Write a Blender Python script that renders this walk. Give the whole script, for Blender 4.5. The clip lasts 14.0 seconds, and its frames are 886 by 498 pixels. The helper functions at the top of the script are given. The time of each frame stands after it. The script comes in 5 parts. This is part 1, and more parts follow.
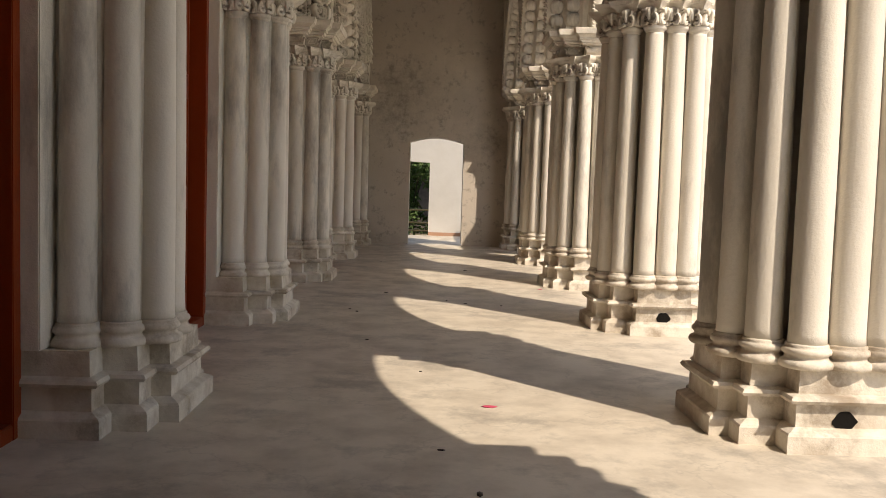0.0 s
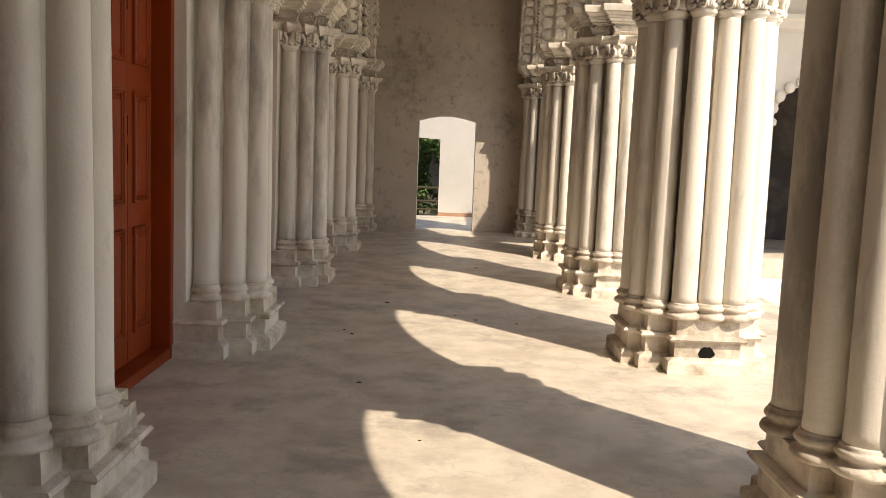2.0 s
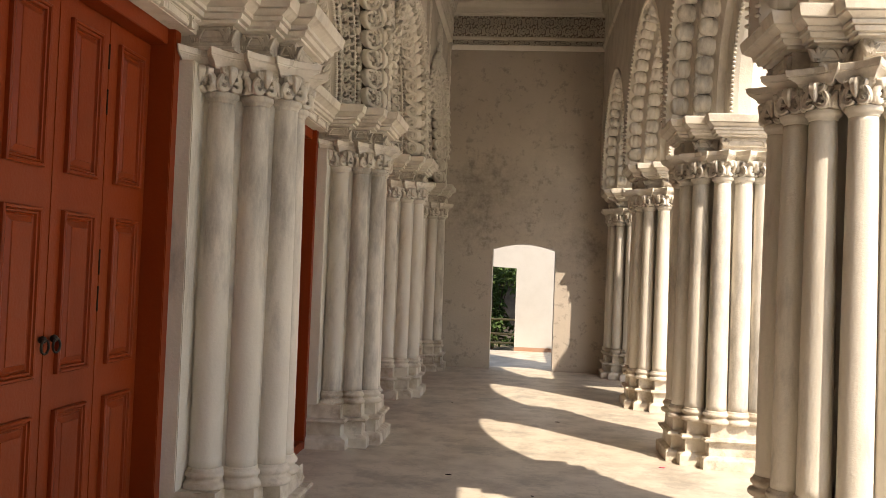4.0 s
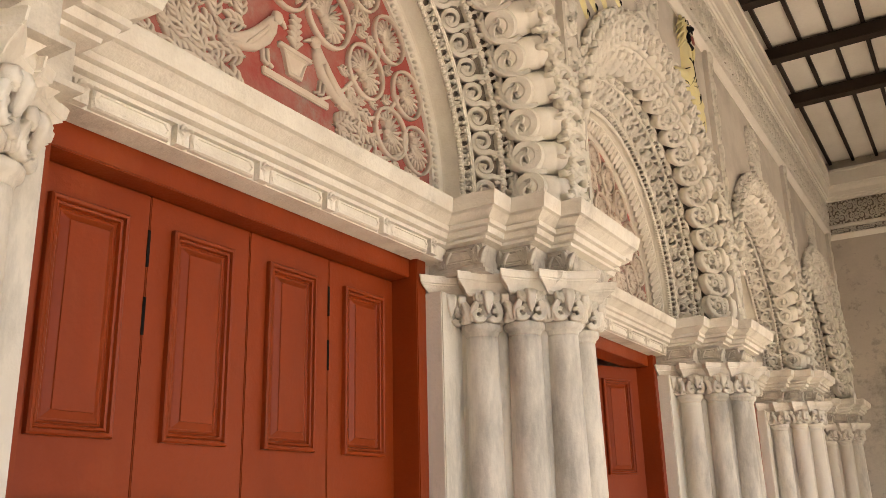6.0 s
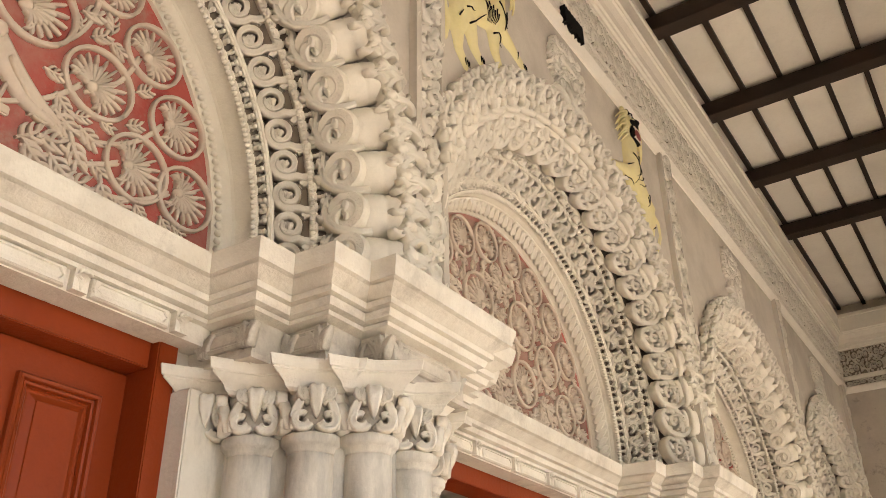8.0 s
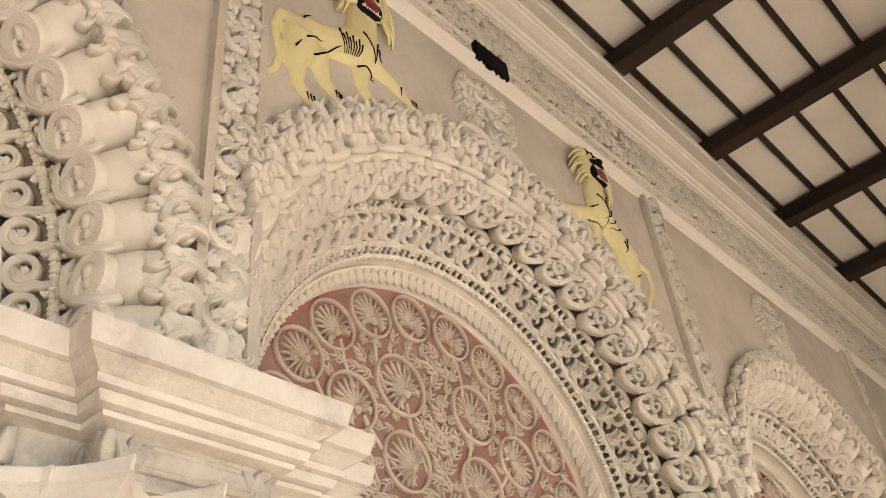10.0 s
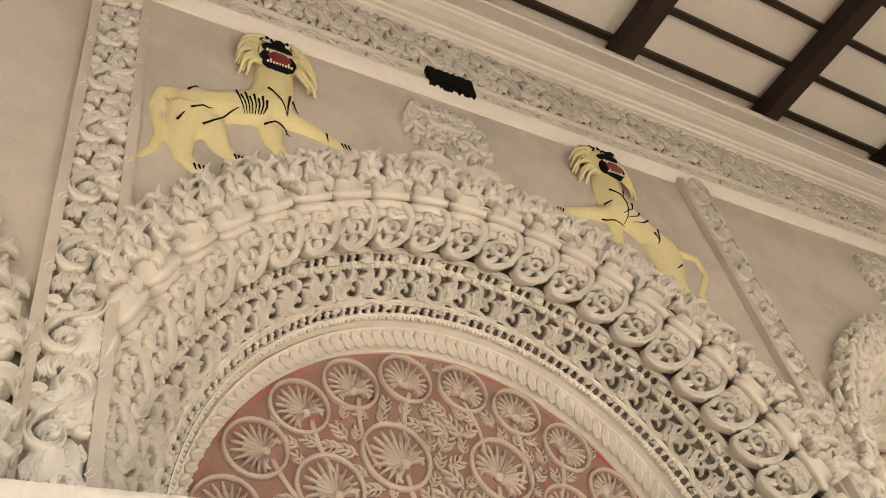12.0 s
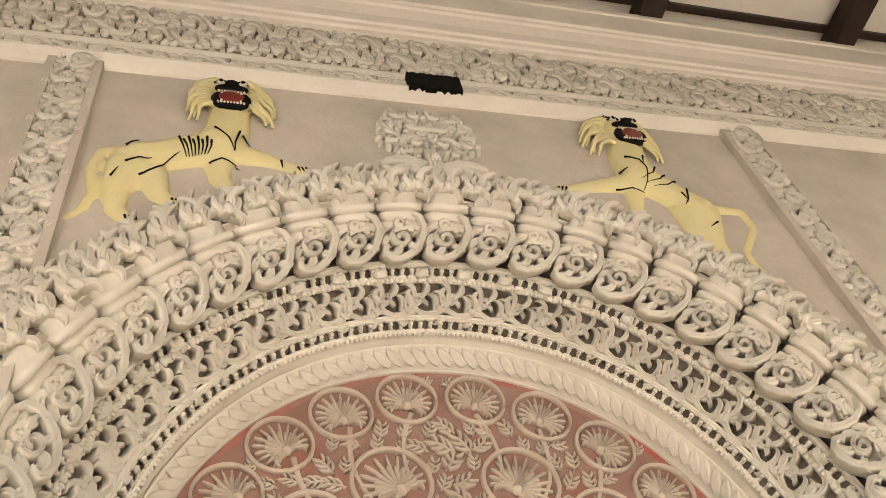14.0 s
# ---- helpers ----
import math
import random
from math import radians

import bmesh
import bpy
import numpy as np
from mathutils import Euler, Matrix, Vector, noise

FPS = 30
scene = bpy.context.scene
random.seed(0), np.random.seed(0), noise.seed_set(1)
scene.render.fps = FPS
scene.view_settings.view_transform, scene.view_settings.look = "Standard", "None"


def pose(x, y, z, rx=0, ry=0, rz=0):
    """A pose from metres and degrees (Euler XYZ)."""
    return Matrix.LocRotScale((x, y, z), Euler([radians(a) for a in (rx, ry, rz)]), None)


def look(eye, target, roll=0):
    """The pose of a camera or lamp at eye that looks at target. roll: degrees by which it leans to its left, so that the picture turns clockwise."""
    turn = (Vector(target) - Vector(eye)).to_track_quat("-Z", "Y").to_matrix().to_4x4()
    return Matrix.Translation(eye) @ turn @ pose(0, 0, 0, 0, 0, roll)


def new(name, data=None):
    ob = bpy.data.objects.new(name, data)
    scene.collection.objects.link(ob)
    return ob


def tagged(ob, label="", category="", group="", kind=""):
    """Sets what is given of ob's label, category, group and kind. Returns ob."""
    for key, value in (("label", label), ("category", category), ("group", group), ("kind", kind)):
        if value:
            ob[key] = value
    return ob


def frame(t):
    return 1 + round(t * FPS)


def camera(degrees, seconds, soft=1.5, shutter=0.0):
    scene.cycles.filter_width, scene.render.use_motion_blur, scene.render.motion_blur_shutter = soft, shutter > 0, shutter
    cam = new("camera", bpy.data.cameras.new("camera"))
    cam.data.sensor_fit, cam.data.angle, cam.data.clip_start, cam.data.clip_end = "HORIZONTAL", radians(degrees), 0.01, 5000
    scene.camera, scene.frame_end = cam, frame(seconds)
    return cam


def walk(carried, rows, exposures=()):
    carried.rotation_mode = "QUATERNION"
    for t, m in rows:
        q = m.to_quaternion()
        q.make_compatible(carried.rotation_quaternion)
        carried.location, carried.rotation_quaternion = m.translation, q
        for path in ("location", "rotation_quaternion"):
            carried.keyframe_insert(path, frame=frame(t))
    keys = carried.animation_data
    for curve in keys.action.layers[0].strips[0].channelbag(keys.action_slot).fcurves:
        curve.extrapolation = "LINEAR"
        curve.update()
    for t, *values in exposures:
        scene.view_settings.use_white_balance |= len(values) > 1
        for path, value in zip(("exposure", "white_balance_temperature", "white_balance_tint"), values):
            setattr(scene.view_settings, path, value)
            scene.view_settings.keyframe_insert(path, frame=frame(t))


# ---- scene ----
cam = camera(53.8, 14.0, soft=0.65)
PATH = [
    (0, (0.119, -0.844, 1.078), (0.149, 1.151, 0.937), 1.8),
    (0.5, (0.145, -0.577, 1.187), (0.103, 1.415, 1.008), 1.8),
    (1, (0.127, -0.307, 1.247), (0.088, 1.681, 1.027), 1.5),
    (1.5, (0.108, -0.104, 1.347), (0.099, 1.881, 1.103), 1.1),
    (2, (0.15, 0.14, 1.382), (0.156, 2.128, 1.159), 2.2),
    (2.1, (0.167, 0.194, 1.39), (0.17, 2.183, 1.19), 2.6),
    (2.2, (0.161, 0.239, 1.394), (0.165, 2.23, 1.202), 2.6),
    (4.3, (0.173, 1.657, 1.508), (-0.074, 3.639, 1.612), 0.9),
    (4.4, (0.162, 1.702, 1.524), (-0.113, 3.679, 1.645), 0.4),
    (4.5, (0.202, 1.786, 1.517), (-0.118, 3.755, 1.664), 0.3),
    (5, (0.28, 2.112, 1.543), (-0.314, 4.003, 1.809), -1.5),
    (5.5, (0.294, 2.406, 1.566), (-0.56, 4.167, 1.978), -2.6),
    (6, (0.332, 2.702, 1.601), (-0.661, 4.338, 2.18), -1.5),
    (6.5, (0.376, 3.046, 1.616), (-0.647, 4.597, 2.358), -0.7),
    (7, (0.36, 3.401, 1.646), (-0.621, 4.923, 2.494), -1.0),
    (7.5, (0.382, 3.744, 1.64), (-0.58, 5.248, 2.54), -1.0),
    (8, (0.401, 4.076, 1.643), (-0.559, 5.553, 2.589), -0.8),
    (8.2, (0.411, 4.23, 1.628), (-0.546, 5.683, 2.615), -1.1),
    (8.5, (0.425, 4.409, 1.65), (-0.514, 5.854, 2.665), -2.7),
    (9, (0.539, 4.704, 1.659), (-0.416, 6.092, 2.738), -4.0),
    (9.2, (0.542, 4.817, 1.679), (-0.419, 6.178, 2.785), -4.5),
    (11.3, (0.585, 5.74, 1.861), (-0.505, 6.747, 3.201), -12.1),
    (11.5, (0.611, 5.825, 1.858), (-0.496, 6.8, 3.208), -12.6),
    (12, (0.685, 6.047, 1.839), (-0.442, 6.947, 3.225), -14.3),
    (12.5, (0.688, 6.235, 1.833), (-0.43, 7.042, 3.282), -15.5),
    (13, (0.667, 6.421, 1.842), (-0.451, 7.129, 3.341), -16.4),
    (13.5, (0.691, 6.646, 1.817), (-0.473, 7.231, 3.335), -15.4),
    (14, (0.698, 6.84, 1.798), (-0.504, 7.343, 3.315), -13.9),
]
walk(cam, [(t, look(eye, target, roll)) for t, eye, target, roll in PATH], [(0, 1.08, 7300, 14), (1.0, 1.5, 7400, 14), (1.5, 1.42, 7400, 14), (2.2, 1.38, 7400, 14), (4.5, 1.78, 7500, 15), (5.0, 2.20, 7500, 16), (5.5, 2.50, 7500, 17), (6.5, 2.50, 7400, 15), (9, 2.54, 7000, 14), (11.5, 2.42, 6900, 13.5), (14, 2.62, 6800, 12.5)])

# ---- plan, in metres ----
BAY, C2 = 2.93, 6.21                      # bay width; y of the second pier
PIERS = [C2 + BAY * k for k in (-2, -1, 0, 1, 2, 3)]
END = 15.35                               # end wall
BACK = -1.75                              # unseen wall behind the start, set close to cut light
WALL_L, WALL_R = -1.10, 1.34              # upper wall faces
RX = 1.93                                 # axis of the open arcade
ZC, RT = 2.957, 0.955                     # arch centre height, tympanum radius
ZK = 2.82                                 # cornice top

# ---- light ----
EL = radians(48.7)
SUN = Vector((-0.668 * math.cos(EL), 0.744 * math.cos(EL), -math.sin(EL)))
sun = new("sun", bpy.data.lights.new("sun", "SUN"))
sun.data.energy, sun.data.angle, sun.data.color = 2.3, radians(0.55), (1.0, 0.93, 0.83)
sun.rotation_euler = SUN.to_track_quat("-Z", "Y").to_euler()
world = bpy.data.worlds.new("world")
scene.world = world
world.use_nodes = True
nt = world.node_tree
sky = nt.nodes.new("ShaderNodeTexSky")
sky.sky_type, sky.sun_disc = "NISHITA", False
sky.sun_elevation, sky.sun_rotation = EL, math.atan2(0.668, -0.744)
nt.links.new(sky.outputs[0], nt.nodes["Background"].inputs[0])
nt.nodes["Background"].inputs[1].default_value = 0.10
scene.view_settings.exposure = 0.0


# ---- materials ----
def material(name, colour, rough=0.7, stain=(0.5, 0.45, 0.38), amount=0.3, scale=1.5, grain=40.0, bump=0.15,
             metal=0.0, streak=1.0, vary=0.0, spec=0.3, dirt=0.0, dirt_colour=(0.16, 0.15, 0.14), spots=(), cracks=0.0):
    m = bpy.data.materials.new(name)
    m.use_nodes = True
    n, l = m.node_tree.nodes, m.node_tree.links
    b = n["Principled BSDF"]
    b.inputs["Metallic"].default_value = metal
    b.inputs["Specular IOR Level"].default_value = spec
    geo = n.new("ShaderNodeNewGeometry")
    mp = n.new("ShaderNodeMapping")
    mp.inputs["Scale"].default_value = (1, 1, 1 / streak)
    l.new(geo.outputs["Position"], mp.inputs[0])

    def tex(s, d, r, src):
        t = n.new("ShaderNodeTexNoise")
        t.inputs["Scale"].default_value, t.inputs["Detail"].default_value, t.inputs["Roughness"].default_value = s, d, r
        l.new(src, t.inputs["Vector"])
        return t

    def ramp(src, a, c):
        r = n.new("ShaderNodeMapRange")
        r.inputs["From Min"].default_value, r.inputs["From Max"].default_value = a, c
        l.new(src, r.inputs["Value"])
        return r.outputs[0]

    def mix(f, a, c):
        x = n.new("ShaderNodeMix")
        x.data_type = "RGBA"
        if isinstance(f, float):
            x.inputs[0].default_value = f
        else:
            l.new(f, x.inputs[0])
        for k, v in ((6, a), (7, c)):
            if isinstance(v, tuple):
                x.inputs[k].default_value = (*v, 1)
            else:
                l.new(v, x.inputs[k])
        return x.outputs[2]

    def times(src, k):
        q = n.new("ShaderNodeMath")
        q.operation = "MULTIPLY"
        l.new(src, q.inputs[0])
        q.inputs[1].default_value = k
        return q.outputs[0]

    big = tex(scale, 6, 0.62, mp.outputs[0])
    fine = tex(grain, 4, 0.6, geo.outputs["Position"])
    f = times(ramp(big.outputs[0], 0.42, 0.72), amount)
    col = mix(f, colour, stain)
    dark = tuple(c * 0.82 for c in colour)
    col = mix(times(ramp(fine.outputs[0], 0.5, 0.8), 0.35), col, dark)
    if dirt:
        blot = tex(scale * 0.55, 9, 0.7, mp.outputs[0])
        col = mix(times(ramp(blot.outputs[0], 0.525, 0.635), dirt), col, dirt_colour)
    for x, y, z, r in spots:
        far = n.new("ShaderNodeVectorMath")
        far.operation = "DISTANCE"
        l.new(geo.outputs["Position"], far.inputs[0])
        far.inputs[1].default_value = (x, y, z)
        near = n.new("ShaderNodeMapRange")
        near.inputs["From Min"].default_value, near.inputs["From Max"].default_value = r, 0.0
        near.inputs["To Max"].default_value = 0.34
        l.new(far.outputs["Value"], near.inputs["Value"])
        mould = tex(7.0, 10, 0.72, geo.outputs["Position"])
        both = n.new("ShaderNodeMath")
        both.operation = "ADD"
        l.new(near.outputs[0], both.inputs[0])
        l.new(mould.outputs[0], both.inputs[1])
        col = mix(times(ramp(both.outputs[0], 0.55, 0.92), 0.45), col, (0.22, 0.195, 0.165))
    if cracks:
        vor = n.new("ShaderNodeTexVoronoi")
        vor.feature = "DISTANCE_TO_EDGE"
        vor.inputs["Scale"].default_value = 1.1
        warp = n.new("ShaderNodeVectorMath")
        warp.operation = "ADD"
        l.new(geo.outputs["Position"], warp.inputs[0])
        l.new(tex(3.0, 4, 0.6, geo.outputs["Position"]).outputs["Color"], warp.inputs[1])
        l.new(warp.outputs[0], vor.inputs["Vector"])
        col = mix(times(ramp(vor.outputs["Distance"], 0.02, 0.0), cracks), col, tuple(c * 0.55 for c in colour))
    if vary:
        info = n.new("ShaderNodeObjectInfo")
        hsv = n.new("ShaderNodeHueSaturation")
        l.new(ramp(info.outputs["Random"], 0, 1), hsv.inputs["Value"])
        hsv.inputs["Saturation"].default_value = 1
        r = n.new("ShaderNodeMapRange")
        r.inputs["To Min"].default_value, r.inputs["To Max"].default_value = 1 - vary, 1 + vary
        l.new(info.outputs["Random"], r.inputs["Value"])
        l.new(r.outputs[0], hsv.inputs["Value"])
        l.new(col, hsv.inputs["Color"])
        col = hsv.outputs[0]
    l.new(col, b.inputs["Base Color"])
    rr = n.new("ShaderNodeMapRange")
    rr.inputs["To Min"].default_value, rr.inputs["To Max"].default_value = max(rough - 0.12, 0.05), min(rough + 0.12, 1)
    l.new(big.outputs[0], rr.inputs["Value"])
    l.new(rr.outputs[0], b.inputs["Roughness"])
    bp = n.new("ShaderNodeBump")
    bp.inputs["Strength"].default_value, bp.inputs["Distance"].default_value = bump, 0.01
    add = n.new("ShaderNodeMath")
    add.operation = "ADD"
    l.new(times(big.outputs[0], 2.0), add.inputs[0])
    l.new(fine.outputs[0], add.inputs[1])
    l.new(add.outputs[0], bp.inputs["Height"])
    l.new(bp.outputs[0], b.inputs["Normal"])
    return m


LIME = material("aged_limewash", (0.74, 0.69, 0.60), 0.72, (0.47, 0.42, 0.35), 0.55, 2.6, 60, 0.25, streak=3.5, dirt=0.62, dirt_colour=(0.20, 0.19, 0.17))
PLINTHED = material("limewash_with_brown_dirt", (0.72, 0.66, 0.56), 0.78, (0.34, 0.25, 0.16), 0.75, 5.0, 50, 0.35, dirt=0.6, dirt_colour=(0.22, 0.165, 0.11))
MOULD = material("limewashed_moulding", (0.78, 0.725, 0.63), 0.7, (0.54, 0.47, 0.38), 0.55, 6.0, 70, 0.35, dirt=0.4, dirt_colour=(0.36, 0.31, 0.25))
# dust tone darkened further to stand in for shade in the carved recesses
DUST_SHADE = material("dust_caked_stucco_ground", (0.31, 0.26, 0.205), 0.95, (0.23, 0.195, 0.155), 0.6, 5.0, 60, 0.3)
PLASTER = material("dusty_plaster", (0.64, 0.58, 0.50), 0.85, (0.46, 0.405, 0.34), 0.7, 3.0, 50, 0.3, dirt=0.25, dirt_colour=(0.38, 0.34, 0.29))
STUCCO = material("carved_stucco", (0.82, 0.765, 0.67), 0.8, (0.60, 0.54, 0.45), 0.45, 7.0, 90, 0.25)
ENDWALL = material("stained_end_wall", (0.58, 0.51, 0.43), 0.85, (0.45, 0.39, 0.32), 0.5, 1.1, 40, 0.3, dirt=0.35, dirt_colour=(0.34, 0.30, 0.25), spots=((-0.35, 15.35, 2.65, 0.95), (-0.75, 15.35, 2.2, 0.55), (1.0, 15.35, 2.05, 0.6), (1.3, 15.35, 1.9, 0.4), (-0.55, 15.35, 3.0, 0.5)))
FLOOR = material("worn_marble_floor", (0.62, 0.555, 0.455), 0.45, (0.40, 0.345, 0.275), 0.9, 3.2, 24, 0.10, dirt=0.7, dirt_colour=(0.30, 0.27, 0.225), cracks=0.35)
ORANGE = material("orange_door_paint", (0.255, 0.038, 0.0065), 0.46, (0.17, 0.023, 0.0045), 0.6, 2.5, 60, 0.15, streak=3, spec=0.25, dirt=0.35, dirt_colour=(0.30, 0.075, 0.022))
RED = material("red_ground_paint", (0.40, 0.085, 0.07), 0.85, (0.40, 0.24, 0.20), 0.8, 5.0, 60, 0.25, dirt=0.85, dirt_colour=(0.34, 0.28, 0.23))
FADED = material("faded_red_ground", (0.35, 0.20, 0.16), 0.85, (0.42, 0.32, 0.27), 0.6, 6.0, 60, 0.25, dirt=0.5, dirt_colour=(0.40, 0.13, 0.10))
RIM = material("patchy_red_rim", (0.42, 0.25, 0.205), 0.85, (0.50, 0.085, 0.075), 1.0, 4.0, 60, 0.25)
COVE = material("clean_limewashed_cove", (0.86, 0.805, 0.715), 0.75, (0.70, 0.64, 0.55), 0.35, 4.0, 60, 0.2)
# dust-grey, toned down further for shade in the friezes and capital bells
DUSTY_SHADED = material("dust_grey_frieze", (0.66, 0.60, 0.51), 0.9, (0.40, 0.35, 0.29), 0.7, 9.0, 50, 0.45, dirt=0.4, dirt_colour=(0.26, 0.225, 0.18))
RELIEF = material("cream_relief", (0.68, 0.58, 0.48), 0.8, (0.55, 0.42, 0.34), 0.5, 9.0, 80, 0.2)
WOOD = material("dark_beam_wood", (0.028, 0.017, 0.011), 0.55, (0.05, 0.03, 0.02), 0.5, 3, 50, 0.2)
BOARD = material("ceiling_slab_limewash", (0.88, 0.83, 0.745), 0.85, (0.66, 0.60, 0.52), 0.4, 2, 40, 0.2)
YELLOW = material("yellow_lion_paint", (0.80, 0.71, 0.37), 0.6, (0.74, 0.67, 0.48), 0.5, 9, 60, 0.2)
BLACK = material("black_paint", (0.010, 0.009, 0.008), 0.85, (0.014, 0.012, 0.010), spec=0.08)
MOUTH = material("dark_red_paint", (0.22, 0.03, 0.025), 0.5)
TOOTH = material("tooth_white_paint", (0.75, 0.70, 0.60), 0.5)
IRON = material("dark_iron", (0.03, 0.025, 0.022), 0.5, metal=0.6)
EARTH = material("dry_earth", (0.23, 0.19, 0.13), 0.95, (0.12, 0.14, 0.06), 0.8, 0.7, 30, 0.3)
LEAF = material("garden_leaf", (0.065, 0.12, 0.03), 0.6, (0.11, 0.12, 0.035), 0.6, 3, 30, 0.1, vary=0.4)
BAMBOO = material("bamboo_cane", (0.40, 0.29, 0.13), 0.5, (0.28, 0.2, 0.1), 0.5, 4, 40, 0.1)
FLOWER = material("pink_petal", (0.55, 0.03, 0.10), 0.5)
WHITEWALL = material("whitewashed_wall", (0.60, 0.575, 0.53), 0.85, (0.46, 0.43, 0.38), 0.5, 1.2, 40, 0.15)
# dark timber; also painted shade inside the wing and behind the doors
DARKWOOD_AND_SHADE = material("dark_shutter", (0.06, 0.05, 0.045), 0.6)


# ---- mesh helpers ----
def part(name, bm, mat, parent=None, label="", smooth=False):
    me = bpy.data.meshes.new(name)
    bmesh.ops.recalc_face_normals(bm, faces=bm.faces)
    if smooth:
        for f in bm.faces:
            f.smooth = True
    bm.to_mesh(me)
    bm.free()
    me.materials.append(mat)
    ob = new(name, me)
    if parent:
        ob.parent = parent
    if label:
        tagged(ob, label)
    return ob


def share(ob, m, parent=None):
    """Another object on the same mesh."""
    o = new(ob.name.split(".")[0], ob.data)
    o.matrix_basis = m
    if parent:
        o.parent = parent
    return o


def thing(name, at=(0, 0, 0), label="", category="", group="", kind=""):
    e = new(name)
    e.location = at
    e.empty_display_size = 0.1
    return tagged(e, label, category, group, kind)


def add_box(bm, a, b):
    (x0, y0, z0), (x1, y1, z1) = a, b
    v = [bm.verts.new(p) for p in ((x0, y0, z0), (x1, y0, z0), (x1, y1, z0), (x0, y1, z0), (x0, y0, z1), (x1, y0, z1), (x1, y1, z1), (x0, y1, z1))]
    for f in ((3, 2, 1, 0), (4, 5, 6, 7), (0, 1, 5, 4), (1, 2, 6, 5), (2, 3, 7, 6), (3, 0, 4, 7)):
        bm.faces.new([v[k] for k in f])


def box(a, b, bevel=0.0):
    bm = bmesh.new()
    add_box(bm, a, b)
    if bevel:
        bmesh.ops.bevel(bm, geom=bm.edges[:], offset=bevel, segments=2, affect="EDGES")
    return bm


def loft(rings, caps=True, closed=True):
    """A skin over rings of equally many points."""
    bm = bmesh.new()
    rows = [[bm.verts.new(p) for p in r] for r in rings]
    n = len(rows[0])
    for a, b in zip(rows, rows[1:]):
        for k in range(n if closed else n - 1):
            bm.faces.new((a[k], a[(k + 1) % n], b[(k + 1) % n], b[k]))
    if caps:
        bm.faces.new(rows[0])
        bm.faces.new(rows[-1])
    return bm


def lathe(profile, n=20, caps=True):
    return loft([[(r * math.cos(2 * math.pi * k / n), r * math.sin(2 * math.pi * k / n), z) for k in range(n)] for r, z in profile], caps)


def along_y(profile, y0, y1):
    """A closed profile of (x, z) drawn from y0 to y1."""
    return loft([[(x, y, z) for x, z in profile] for y in (y0, y1)])


def along_x(profile, x0, x1):
    return loft([[(x, y, z) for y, z in profile] for x in (x0, x1)])


def arc_points(n=49, low=ZK):
    """Unit directions round an arch: (dy, dz) at radius 1, and the stilt below, as functions of the radius."""
    return [math.pi * k / (n - 1) for k in range(n)]


def arch_sweep(profile, yc, closed=False, low=ZK, n=49):
    """Sweeps a profile of (radius, x) round an arch that springs from stilts at height low."""
    rings = [[(x, yc + r, low) for r, x in profile]]
    for a in arc_points(n):
        rings.append([(x, yc + r * math.cos(a), ZC + r * math.sin(a)) for r, x in profile])
    rings.append([(x, yc - r, low) for r, x in profile])
    return loft(rings, False, closed)


def merge(bm, other, m=None):
    """Adds a copy of a bmesh, moved by m."""
    vs = {}
    for v in other.verts:
        vs[v] = bm.verts.new(m @ v.co if m else v.co)
    for f in other.faces:
        g = bm.faces.new([vs[v] for v in f.verts])
        g.smooth = f.smooth


def tube(points, r, n=6, taper=None):
    """A round bar through points; taper(u) scales its radius."""
    rings = []
    pts = [Vector(p) for p in points]
    for k, p in enumerate(pts):
        d = (pts[min(k + 1, len(pts) - 1)] - pts[max(k - 1, 0)]).normalized()
        up = Vector((1, 0, 0)) if abs(d.x) < 0.9 else Vector((0, 0, 1))
        u = d.cross(up).normalized()
        w = d.cross(u)
        q = r * (taper(k / (len(pts) - 1)) if taper else 1)
        rings.append([p + q * (math.cos(2 * math.pi * j / n) * u + math.sin(2 * math.pi * j / n) * w) for j in range(n)])
    return loft(rings)


# ---- floor, ground, walls, ceiling ----
floor = tagged(part("floor", box((-2.6, BACK, -0.35), (3.48, END + 0.4, 0.0)), FLOOR), "worn cream marble veranda floor with grey stains", "floor", kind="structure")
ground = tagged(part("ground", box((-60, -60, -0.6), (80, 90, -0.36)), EARTH), "dry earth and patchy grass ground", "ground", kind="structure")

PAVING = material("pale_court_paving", (0.84, 0.78, 0.68), 0.8, (0.66, 0.60, 0.51), 0.6, 1.2, 30, 0.15, dirt=0.4, dirt_colour=(0.26, 0.24, 0.19))
tagged(part("court", box((3.5, -14, -0.5), (18, 12.9, -0.30)), PAVING), "sunlit pale paved court beside the veranda", "pavement", kind="structure")


